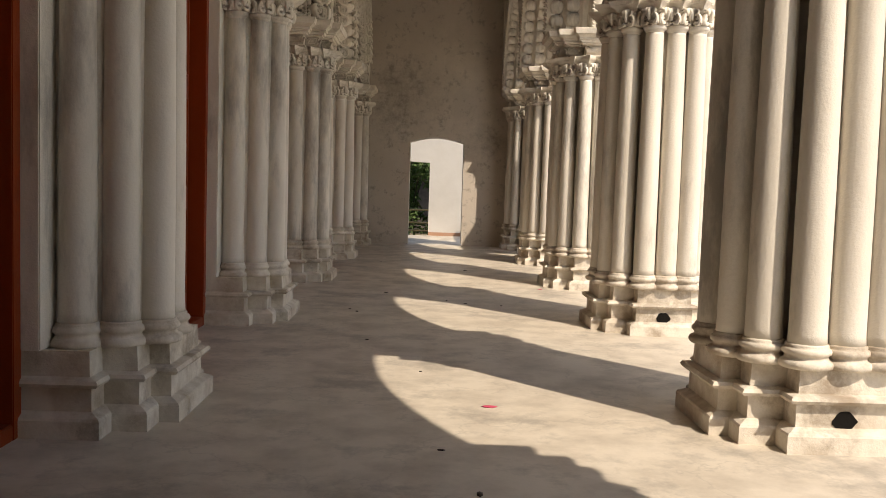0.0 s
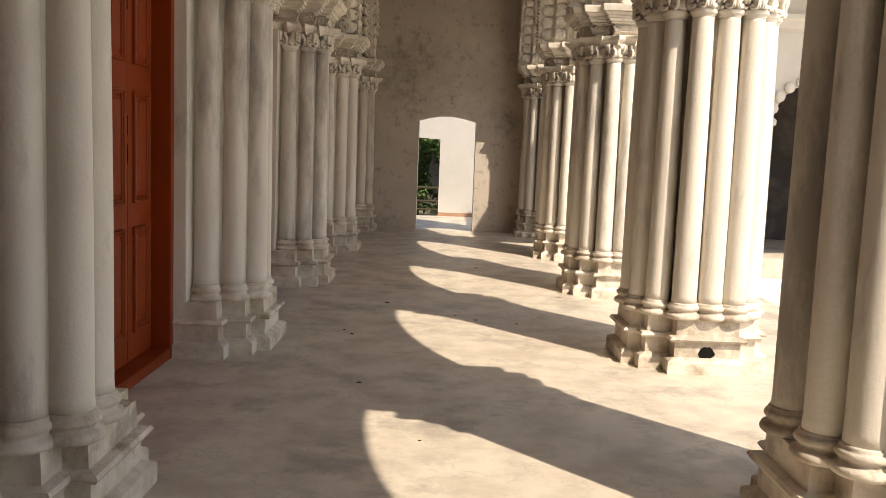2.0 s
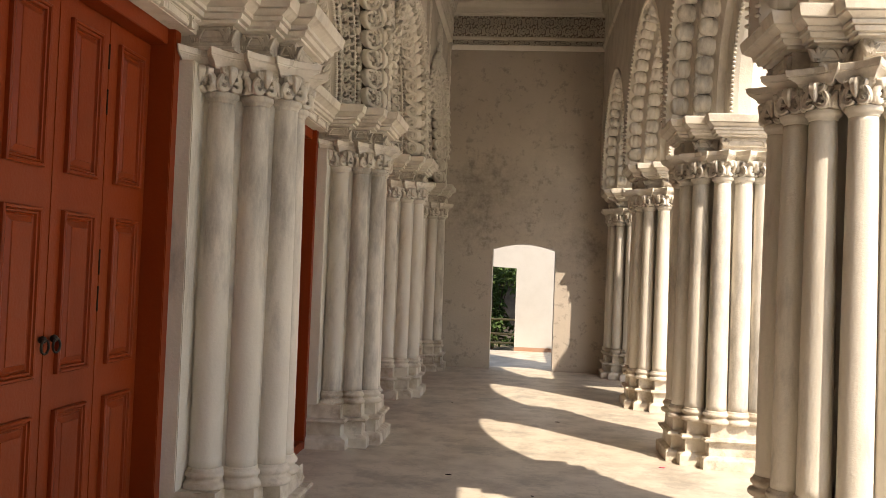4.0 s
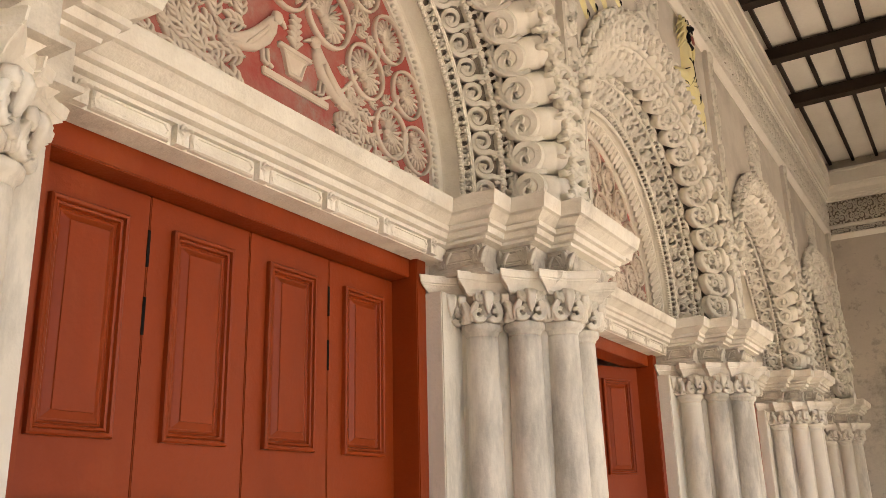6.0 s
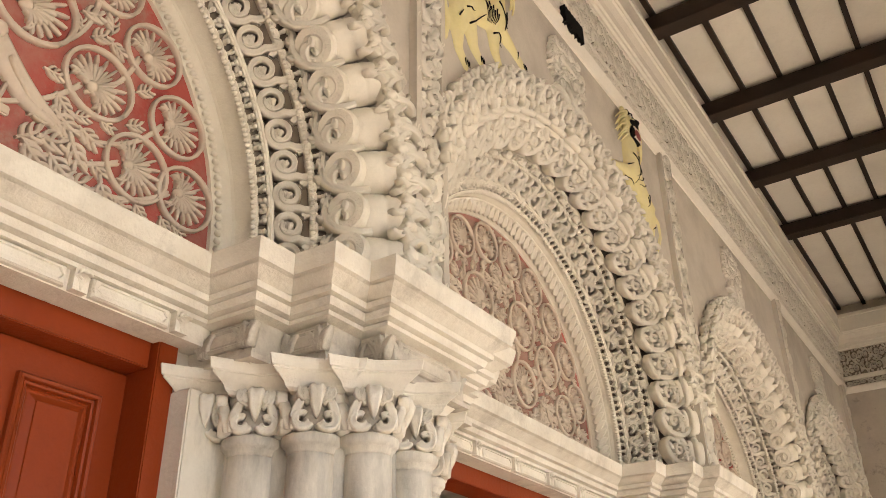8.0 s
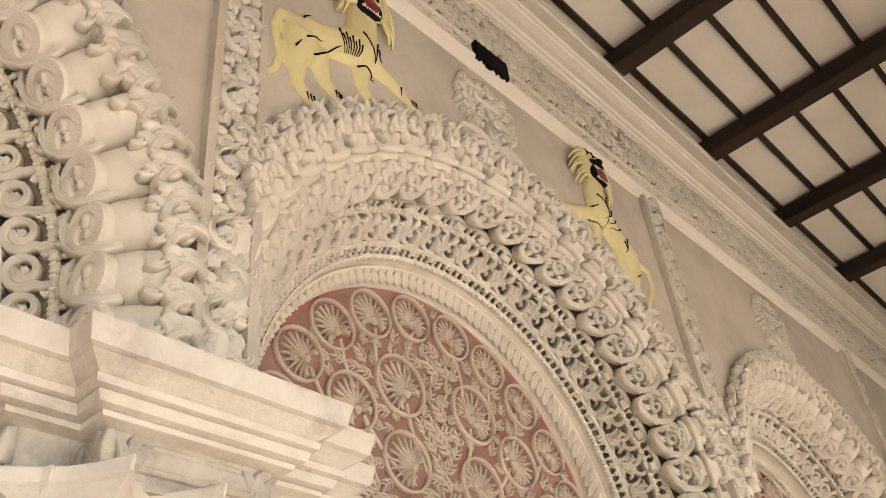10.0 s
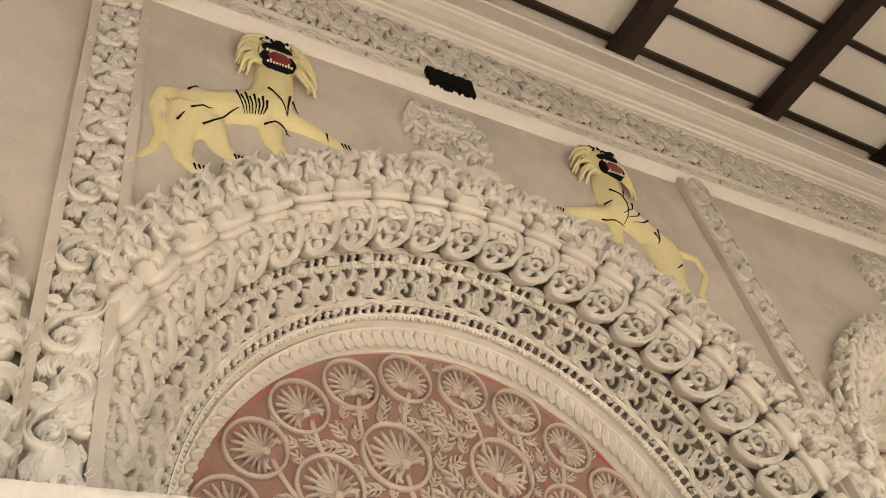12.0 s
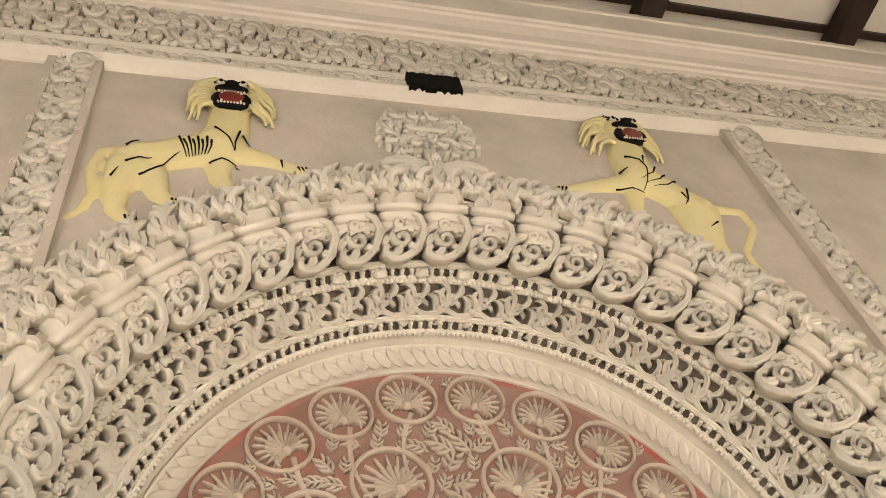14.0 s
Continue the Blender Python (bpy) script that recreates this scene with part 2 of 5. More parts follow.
def holed_wall(x0, x1, y0, y1, z0, z1, arches, radius, mat, name):
    """A wall plate along y with round arched holes that start at its foot."""
    bm = bmesh.new()
    edges = []
    for x in (x0, x1):
        top, bot = [], []
        ys = {y0: z0, y1: z0}
        for c in arches:
            for a in arc_points(41):
                ys[c + radius * math.cos(a)] = ZC + radius * math.sin(a)
            ys[c - radius - 1e-4] = z0
            ys[c + radius + 1e-4] = z0
        for y in sorted(ys):
            bot.append(bm.verts.new((x, y, ys[y])))
            top.append(bm.verts.new((x, y, z1)))
        for k in range(len(bot) - 1):
            bm.faces.new((bot[k], bot[k + 1], top[k + 1], top[k]))
        edges.append((bot, top))
    (b0, t0), (b1, t1) = edges
    for k in range(len(b0) - 1):
        bm.faces.new((b0[k], b0[k + 1], b1[k + 1], b1[k]))
        bm.faces.new((t0[k], t0[k + 1], t1[k + 1], t1[k]))
    bm.faces.new((b0[0], t0[0], t1[0], b1[0]))
    bm.faces.new((b0[-1], t0[-1], t1[-1], b1[-1]))
    return part(name, bm, mat)


ARCHES = [C2 + BAY * (k + 0.5) for k in (-2, -1, 0, 1, 2)]
wall_left = tagged(holed_wall(WALL_L - 0.35, WALL_L, BACK, END, ZK - 0.02, 6.4, ARCHES, 1.375, PLASTER, "wall_left"), "dusty plaster upper wall over carved arches", "wall", kind="structure")
bm = bmesh.new()
add_box(bm, (-2.3, BACK, 2.66), (-1.60, END, 6.4))
add_box(bm, (-2.3, BACK, -0.02), (-1.56, PIERS[0] - 0.6, 2.66))
for y in PIERS:
    add_box(bm, (-2.3, max(y - 0.62, BACK), -0.02), (-1.56, min(y + 0.62, END), 2.66))
wall_back = tagged(part("wall_west", bm, PLASTER), "inner plaster wall behind doors and tympana", "wall", kind="structure")
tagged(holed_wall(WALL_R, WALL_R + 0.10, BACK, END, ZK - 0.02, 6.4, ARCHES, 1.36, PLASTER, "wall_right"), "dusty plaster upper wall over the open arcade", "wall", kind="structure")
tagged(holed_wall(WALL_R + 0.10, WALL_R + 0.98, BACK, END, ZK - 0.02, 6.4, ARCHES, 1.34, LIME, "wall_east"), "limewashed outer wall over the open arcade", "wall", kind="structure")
tagged(part("ceiling", box((-2.3, BACK, 6.19), (2.42, END + 0.3, 6.4)), BOARD), "limewashed ceiling slab between dark beams", "ceiling", kind="structure")
# closing wall out of view, placed near so less light comes in
tagged(part("wall_south", box((-2.3, BACK - 0.3, -0.35), (2.6, BACK, 6.4)), ENDWALL), "unseen plain plaster wall added behind the start", "wall", kind="structure")

# added out of view to keep light off the near left pier
tagged(part("wall_closed_bay", box((WALL_R + 0.2, BACK, -0.02), (WALL_R + 0.9, PIERS[0] - 0.3, ZK)), LIME), "unseen limewashed wall added in the first bay to cut light", "wall", kind="structure")

# end wall with a segmental doorway
DL, DR = -0.30, 0.69
bm = bmesh.new()
n = 13
add_box(bm, (-2.3, END, -0.02), (DL, END + 0.42, 6.4))
add_box(bm, (DR, END, -0.02), (2.1, END + 0.42, 6.4))
head = [(DL + (DR - DL) * k / (n - 1), 1.90 + 0.09 * math.sin(math.pi * k / (n - 1))) for k in range(n)]
rings = [[(x, END + d, z) for x, z in head] + [(DR, END + d, 6.4), (DL, END + d, 6.4)] for d in (0, 0.42)]
merge(bm, loft(rings))
tagged(part("wall_north", bm, ENDWALL), "stained plaster end wall with an arched doorway", "wall", kind="structure")


# ---- carved ornament, as meshes to repeat ----
def leaf(length, width, curl, lobes=3, rows=6, cup=0.25):
    """A lobed leaf that rises from the origin along z and curls forward along x."""
    bm = bmesh.new()
    cols = 5
    grid = []
    for i in range(rows + 1):
        u = i / rows
        a = curl * u * u
        z = length * (math.sin(a) / a if a > 0.01 else 1) * u
        x = length * u * (1 - math.cos(a)) / max(a, 0.01)
        w = width * (max(math.sin(math.pi * (u * 0.80 + 0.12)), 0) ** 0.6) * (1 + 0.20 * math.cos(2 * math.pi * lobes * u))
        grid.append([bm.verts.new((x - cup * w * (2 * abs(j - 2) / 4) ** 2 + (0.12 * w if j == 2 else 0), w * (j - 2) / 4, z)) for j in range(cols)])
    for p, q in zip(grid, grid[1:]):
        for j in range(cols - 1):
            bm.faces.new((p[j], p[j + 1], q[j + 1], q[j]))
    ext = bmesh.ops.extrude_face_region(bm, geom=bm.faces[:])
    for v in ext["geom"]:
        if isinstance(v, bmesh.types.BMVert):
            v.co.x -= width * 0.24
    for f in bm.faces:
        f.smooth = True
    return bm


def spiral(turns, r0, r1, start, thick, hand=1, lift=0.0, n=None, sides=5):
    """A scroll in the plane of y and z that winds in from r0 to r1; it thickens to a bud."""
    n = n or int(9 * turns) + 3
    pts = []
    for k in range(n):
        u = k / (n - 1)
        a = start + hand * 2 * math.pi * turns * u
        r = r0 + (r1 - r0) * u
        pts.append((lift * u, r * math.cos(a), r * math.sin(a)))
    bm = tube(pts, thick, sides, lambda u: 1.15 - 0.35 * u)
    for f in bm.faces:
        f.smooth = True
    return bm


def ball(r, sx=1.0, sy=1.0, sz=1.0, n=8, m=5):
    rings = [[(sx * r * math.sin(t) * math.cos(2 * math.pi * k / n), sy * r * math.sin(t) * math.sin(2 * math.pi * k / n), sz * r * math.cos(t)) for k in range(n)]
             for t in [math.pi * (0.06 + 0.88 * i / (m - 1)) for i in range(m)]]
    bm = loft(rings)
    for f in bm.faces:
        f.smooth = True
    return bm


def on_arch(a, r, x, tilt=0.0, spin=0.0, s=1.0):
    """Pose on an arch at the origin: local z runs outward along the radius, y round the arch, x out of the wall."""
    ca, sa = math.cos(a), math.sin(a)
    m = Matrix(((1, 0, 0, x), (0, -sa, ca, r * ca), (0, ca, sa, ZC + r * sa), (0, 0, 0, 1)))
    return m @ Matrix.Rotation(tilt, 4, "Y") @ Matrix.Rotation(spin, 4, "X") @ Matrix.Scale(s, 4)


def blade(pts, w, d, fat=None):
    """A double-ridged stucco ribbon through points near the plane of y and z, standing d proud of it."""
    fat = fat or (lambda u: 0.55 + 0.6 * math.sin(math.pi * (0.15 + 0.75 * u)) - 0.55 * u ** 4)
    rings = []
    n = len(pts) - 1
    for k, (x, y, z) in enumerate(pts):
        p, q = pts[max(k - 1, 0)], pts[min(k + 1, n)]
        dy, dz = q[1] - p[1], q[2] - p[2]
        g = math.hypot(dy, dz) or 1
        f = fat(k / n)
        rings.append([(x + d * (0.55 + 0.45 * f) * h, y - dz / g * w * f * c, z + dy / g * w * f * c)
                      for c, h in ((-1, -0.5), (-0.95, 0.62), (-0.5, 1.0), (0, 0.50), (0.5, 1.0), (0.95, 0.62), (1, -0.5))])
    bm = loft(rings)
    for f in bm.faces:
        f.smooth = True
    return bm


def comma(y, z, heading, length, curl, w, d, x0=0.0, x1=0.0, n=8, power=1.6, fat=None):
    """A curling leaf that leaves (y, z) at a heading in degrees and turns by curl, most at its tip."""
    pts = [(x0, y, z)]
    for k in range(n):
        u = (k + 0.5) / n
        a = radians(heading) + curl * u ** power
        y, z = y + length / n * math.cos(a), z + length / n * math.sin(a)
        pts.append((x0 + (x1 - x0) * (k + 1) / n, y, z))
    return blade(pts, w, d, fat)


def coil(cy, cz, r0, r1, a0, turns, w, d, hand=1, lead=(), x1=0.0, n=18):
    """A flat ribbon that winds in to a curl, after an optional lead-in."""
    pts = [(0.0, y, z) for y, z in lead]
    for k in range(n):
        u = k / (n - 1)
        a = radians(a0) + hand * 2 * math.pi * turns * u
        r = r0 + (r1 - r0) * u ** 0.8
        pts.append((x1 * u, cy + r * math.cos(a), cz + r * math.sin(a)))
    return blade(pts, w, d, lambda u: 1.05 - 0.35 * u)


def swirl_motif():
    """One scroll of running foliage, 0.16 long: a vine that winds into a curl, with forked side leaves."""
    bm = bmesh.new()
    merge(bm, coil(0.0, 0.0, 0.050, 0.013, 200, 1.25, 0.0095, 0.034, 1, ((-0.088, 0.034), (-0.066, 0.020))))
    for y, z, a, q, c in ((0.042, 0.028, 20, 0.055, -2.4), (0.050, -0.006, -40, 0.050, 2.2), (0.030, -0.044, -60, 0.042, 2.4), (-0.020, 0.048, 60, 0.045, 2.2), (-0.056, 0.020, 100, 0.045, -2.2), (-0.052, -0.022, -120, 0.05, -2.2)):
        merge(bm, comma(y, z, a, q, c, 0.0105, 0.026))
    for a, q in ((100, 0.034), (215, 0.030), (330, 0.032)):
        merge(bm, comma(0.002, 0.0, a, q, 1.6, 0.0085, 0.030, n=5))
    for y, z, a, q, c in ((0.072, 0.038, 200, 0.05, 2.2), (0.074, -0.040, 120, 0.045, 2.0), (-0.082, -0.044, 60, 0.05, -2.0), (-0.086, 0.010, 250, 0.045, 2.0), (0.012, -0.058, 190, 0.045, -1.8), (0.016, 0.058, 10, 0.04, 1.6)):
        merge(bm, comma(y, z, a, q, c, 0.0095, 0.022))
    return bm


def ring_motif():
    """One oval hooked scroll of the plainer arch, with a three-lobed bud in its hollow."""
    bm = bmesh.new()
    merge(bm, coil(0.0, 0.0, 0.053, 0.020, 60, 1.45, 0.0125, 0.036, 1, ((0.066, 0.058), (0.044, 0.055)), n=22))
    merge(bm, comma(-0.010, -0.012, 60, 0.042, 2.2, 0.0105, 0.030, n=6))
    merge(bm, comma(0.012, -0.006, 150, 0.030, -1.8, 0.0085, 0.028, n=5))
    merge(bm, comma(-0.050, 0.030, 150, 0.045, 2.0, 0.011, 0.026))
    merge(bm, comma(-0.046, -0.03, 200, 0.05, -2.0, 0.011, 0.026))
    merge(bm, comma(0.044, -0.034, -40, 0.045, 2.0, 0.011, 0.024))
    return bm


def roll_b():
    """A bracket of the great order: a banded drum over an S-shaped leafy scroll; local z outward."""
    bm = bmesh.new()
    rings = []
    for u, w, h in ((0, 0.024, 0.006), (0.18, 0.036, 0.016), (0.40, 0.046, 0.030), (0.46, 0.050, 0.034), (0.47, 0.066, 0.066), (0.56, 0.068, 0.070), (0.57, 0.058, 0.054), (0.59, 0.058, 0.054), (0.60, 0.064, 0.063), (0.70, 0.065, 0.065), (0.71, 0.058, 0.056), (0.73, 0.058, 0.056), (0.74, 0.072, 0.078), (0.84, 0.073, 0.079), (0.85, 0.060, 0.056), (1.0, 0.058, 0.050), (1.03, 0.05, 0.03)):
        rings.append([(h * math.sin(math.pi * k / 14) ** 0.62 - 0.01, w * math.copysign(abs(math.cos(math.pi * k / 14)) ** 0.8, 7 - k), 0.235 * u) for k in range(15)])
    d = loft(rings, True, True)
    for f in d.faces:
        f.smooth = True
    merge(bm, d)
    d.free()
    tip = Matrix.Translation((0.022, 0.0, 0.062)) @ Matrix.Rotation(-0.22, 4, "Y")
    # great S: down one side of the drum, round below, up into a hook
    s_path = [(0.030, -0.030, 0.090), (0.024, -0.056, 0.074), (0.014, -0.066, 0.044), (0.006, -0.060, 0.010), (0.0, -0.044, -0.022), (-0.004, -0.018, -0.046), (-0.006, 0.014, -0.060), (-0.004, 0.042, -0.058), (0.0, 0.058, -0.042), (0.004, 0.056, -0.024), (0.008, 0.044, -0.018)]
    merge(bm, blade(s_path, 0.0105, 0.042, lambda u: 0.75 + 0.5 * math.sin(math.pi * u)), tip)
    merge(bm, coil(0.006, 0.010, 0.040, 0.008, 150, 1.55, 0.0085, 0.054, -1, ((-0.022, 0.066), (-0.030, 0.044))), tip)
    for y, z, a, q, c in ((0.014, 0.052, 10, 0.072, -2.3), (0.036, 0.020, -30, 0.052, -1.9), (0.012, -0.018, -80, 0.05, 2.3), (-0.020, -0.008, 240, 0.05, -2.0), (-0.026, 0.034, 170, 0.034, 2.0)):
        merge(bm, comma(y, z, a, q, c, 0.0115, 0.042), tip)
    for s2 in (-1, 1):
        merge(bm, comma(s2 * 0.046, -0.040, 90 - s2 * 100, 0.045, s2 * 2.2, 0.013, 0.030, n=6))
        merge(bm, comma(s2 * 0.030, 0.100, 90 + s2 * 60, 0.050, -s2 * 1.8, 0.0095, 0.022, 0.052, 0.046, n=6))
    merge(bm, coil(0.01, 0.150, 0.024, 0.006, 220, 1.0, 0.008, 0.018, 1, ((-0.045, 0.128), (-0.028, 0.138)), n=12), Matrix.Translation((0.056, 0, -0.022)))
    return bm


def roll_a():
    """A bracket with a round pierced rosette at its inner end and a plain grooved drum."""
    bm = bmesh.new()
    rings = []
    for u, w, h in ((0.14, 0.060, 0.056), (0.22, 0.078, 0.078), (0.42, 0.080, 0.084), (0.44, 0.076, 0.080), (0.47, 0.080, 0.085), (0.74, 0.079, 0.086), (0.76, 0.075, 0.081), (0.79, 0.078, 0.085), (0.98, 0.074, 0.080), (1.0, 0.070, 0.074), (1.06, 0.06, 0.06), (1.1, 0.03, 0.02)):
        rings.append([(h * math.sin(math.pi * k / 14) ** 0.8 - 0.01, w * math.copysign(abs(math.cos(math.pi * k / 14)) ** 0.9, 7 - k), 0.225 * u) for k in range(15)])
    d = loft(rings, True, True)
    for f in d.faces:
        f.smooth = True
    merge(bm, d)
    d.free()
    disc = Matrix.Translation((0.046, 0, 0.044)) @ Matrix.Rotation(0.62, 4, "Y")
    n = 22
    prof = ((0.074, -0.03), (0.074, 0.006), (0.068, 0.016), (0.040, 0.018), (0.031, 0.008), (0.028, -0.028))
    merge(bm, loft([[(x, r * math.cos(2 * math.pi * k / n), r * math.sin(2 * math.pi * k / n)) for k in range(n)] for r, x in prof]), disc)
    for k in range(14):
        for r in (0.049, 0.060):
            a = radians(10 + 15 * k + r * 100)
            merge(bm, ball(0.0034, n=5, m=3), disc @ Matrix.Translation((0.017, r * math.cos(a), r * math.sin(a))))
    merge(bm, comma(-0.05, -0.036, -20, 0.10, 2.9, 0.016, 0.022, 0.012, 0.004), disc)
    merge(bm, comma(0.002, -0.018, 70, 0.045, -2.0, 0.012, 0.03, -0.008, 0.004), disc)
    merge(bm, comma(-0.006, -0.012, 120, 0.040, 2.0, 0.010, 0.03, -0.008, 0.004), disc)
    merge(bm, blade([(0.035, -0.074, 0.120), (0.040, -0.079, 0.085), (0.036, -0.076, 0.045), (0.022, -0.060, 0.005), (0.010, -0.030, -0.022), (0.004, 0.010, -0.030), (0.004, 0.05, -0.022), (0.004, 0.08, -0.006)], 0.012, 0.040))
    for y, z, a in ((0.03, -0.016, -60), (-0.01, -0.02, 250)):
        merge(bm, comma(y, z, a, 0.04, 1.8, 0.011, 0.03, 0.006, 0.0))
    return bm


def crest_leaf():
    """A tuft of the outer leaf order: forked curling leaves and a bell flower."""
    bm = bmesh.new()
    for k, (a, q, c) in enumerate(((168, 0.085, -2.3), (132, 0.100, -2.0), (98, 0.105, 1.9), (62, 0.098, 2.2), (30, 0.088, -2.2), (0, 0.075, 2.3), (200, 0.07, 2.2))):
        merge(bm, comma(0.0, -0.028, a, q * 1.12, c, 0.0108, 0.034, 0.0, 0.012 + 0.016 * (k % 3)))
    merge(bm, ball(0.018, 1.0, 1.0, 1.25, 9, 6), Matrix.Translation((0.040, 0.004, -0.022)))
    for a in (90, 210, 330):
        merge(bm, comma(0.004, -0.022, a, 0.034, 1.2, 0.010, 0.020, 0.036, 0.026, 5))
    return bm


def finial_tree():
    """A round tree of paired scrolls on a short trunk with spreading base leaves, 0.4 across."""
    bm = bmesh.new()
    scroll = swirl_motif()
    for s2 in (-1, 1):
        for k, (y, z, q) in enumerate(((0.052, 0.060, 0.62), (0.135, 0.055, 0.60), (0.052, -0.048, 0.62), (0.135, -0.040, 0.60), (0.040, 0.130, 0.50), (0.108, 0.122, 0.46), (0.085, -0.112, 0.50))):
            merge(bm, scroll, Matrix.Translation((0, s2 * y, z)) @ Matrix.Rotation(s2 * (0.7 + 1.3 * k), 4, "X") @ Matrix.Diagonal((0.9, s2 * q, q, 1)))
        for k in range(3):
            merge(bm, comma(s2 * 0.02, -0.20 - 0.018 * k, 90 - s2 * (70 + 8 * k), 0.17 - 0.03 * k, -s2 * (0.7 + 0.3 * k), 0.016, 0.030))
    for y, q in ((-0.016, 0.2), (0, 0.24), (0.016, 0.2)):
        merge(bm, blade([(0, y, -0.27), (0, y * 0.7, -0.2), (0, y, -0.13), (0, y * 2, -0.27 + q)], 0.012, 0.036))
    merge(bm, ball(0.024, 1.0, 1.0, 1.0), Matrix.Translation((0.02, 0, -0.16)))
    return bm


def border_leaf():
    """One leaf of the oblique border round the tympanum."""
    return comma(-0.036, 0.0, 0, 0.082, 0.5, 0.017, 0.018, n=6)


def joined(motif, poses_list):
    """One mesh of many copies of a motif."""
    vs = np.array([v.co[:] for v in motif.verts])
    index = {v: k for k, v in enumerate(motif.verts)}
    fs = [[index[v] for v in f.verts] for f in motif.faces]
    pts, faces = [], []
    for k, m in enumerate(poses_list):
        a = np.array(m)
        pts.append(vs @ a[:3, :3].T + a[:3, 3])
        faces += [[i + k * len(vs) for i in f] for f in fs]
    me = bpy.data.meshes.new("carving")
    me.from_pydata(np.concatenate(pts).tolist(), [], faces)
    me.polygons.foreach_set("use_smooth", [True] * len(me.polygons))
    me.update()
    return me


def carving(name, motif, poses_list, mat, parent=None, label="", kind=""):
    me = joined(motif, poses_list)
    me.materials.append(mat)
    ob = new(name, me)
    if parent:
        ob.parent = parent
    return tagged(ob, label, kind=kind)


def rect_frame(y0, y1, z0, z1, profile):
    """A mitred frame round a rectangle; profile of (inset, x)."""
    rings = []
    for y, z, sy, sz in ((y0, z0, 1, 1), (y1, z0, -1, 1), (y1, z1, -1, -1), (y0, z1, 1, -1), (y0, z0, 1, 1)):
        rings.append([(x, y + sy * d, z + sz * d) for d, x in profile])
    return loft(rings, False, False)


# ---- piers ----
LEFT_STEPS = ((-1.21, 0.60), (-1.06, 0.46), (-0.97, 0.30))
RIGHT_STEPS = ((0.53, 0.27), (0.44, 0.40), (0.28, 0.53))


def left_plan(d, back=-1.57):
    near = [(back, -(LEFT_STEPS[0][1] + d))]
    for k, (x, h) in enumerate(LEFT_STEPS):
        near.append((x + d, -(h + d)))
        if k < 2:
            near.append((x + d, -(LEFT_STEPS[k + 1][1] + d)))
    return near + [(x, -y) for x, y in reversed(near)]


def right_plan(d):
    q = []
    for k, (x, h) in enumerate(RIGHT_STEPS):
        q.append((x + d, h + d))
        if k < 2:
            q.append((RIGHT_STEPS[k + 1][0] + d, h + d))
    q2 = [(-x, y) for x, y in reversed(q)]
    q3 = [(-x, -y) for x, y in q]
    q4 = [(x, -y) for x, y in reversed(q)]
    outer = 0.87                              # the court side is shallower
    return [(x * outer, y) for x, y in q] + q2 + q3 + [(x * outer, y) for x, y in q4]


def stack(plan, levels):
    return loft([[(x, y, z) for x, y in plan(d)] for z, d in levels])


PLINTH = [(0, 0), (0.075, 0), (0.085, -0.006), (0.10, -0.035), (0.105, -0.05), (0.205, -0.05), (0.21, -0.02), (0.225, -0.01), (0.24, -0.02), (0.248, -0.06), (0.355, -0.065)]
FRIEZE = [(2.53, -0.07), (2.545, -0.07), (2.552, -0.09), (2.66, -0.09)]
CORNICE = [(2.652, -0.105), (2.655, -0.09), (2.66, -0.052), (2.672, -0.050), (2.674, -0.062), (2.678, -0.03), (2.70, -0.022), (2.702, -0.034), (2.706, -0.008), (2.724, -0.006), (2.726, -0.018), (2.745, 0.014), (2.754, 0.030), (2.756, 0.016), (2.762, 0.040), (2.812, 0.052), (ZK, 0.052), (2.826, 0.03)]
ABACUS = [(2.46, -0.17), (2.47, -0.15), (2.50, -0.13), (2.535, -0.10)]
LEFT_COLS = [(-1.378, -0.398), (-1.220, -0.325), (-1.098, -0.226), (-1.114, -0.006), (-1.255, 0.250), (-1.388, 0.380)]
RIGHT_COLS = [(x, sy * 0.145) for x in (-0.395, 0.338) for sy in (-1, 1)] + [(x, sy * 0.28) for x in (-0.312, 0.268) for sy in (-1, 1)] + [(x, sy * 0.405) for x in (-0.168, 0, 0.155) for sy in (-1, 1)]
BASE = [(0.108, 0.352), (0.117, 0.360), (0.119, 0.372), (0.113, 0.385), (0.097, 0.391), (0.091, 0.400), (0.094, 0.410), (0.104, 0.416), (0.106, 0.427), (0.100, 0.438), (0.090, 0.442), (0.092, 0.450), (0.084, 0.458)]
SHAFT = [(0.083, 0.455), (0.080, 0.50), (0.079, 1.1), (0.074, 1.75), (0.067, 2.26), (0.066, 2.29)]
NECK = [(0.066, 2.282), (0.070, 2.290), (0.072, 2.300), (0.080, 2.304), (0.086, 2.312), (0.087, 2.328), (0.083, 2.334), (0.070, 2.336)]
BELL = [(0.062, 2.332), (0.062, 2.36), (0.066, 2.40), (0.078, 2.44), (0.080, 2.462)]
proto = {}


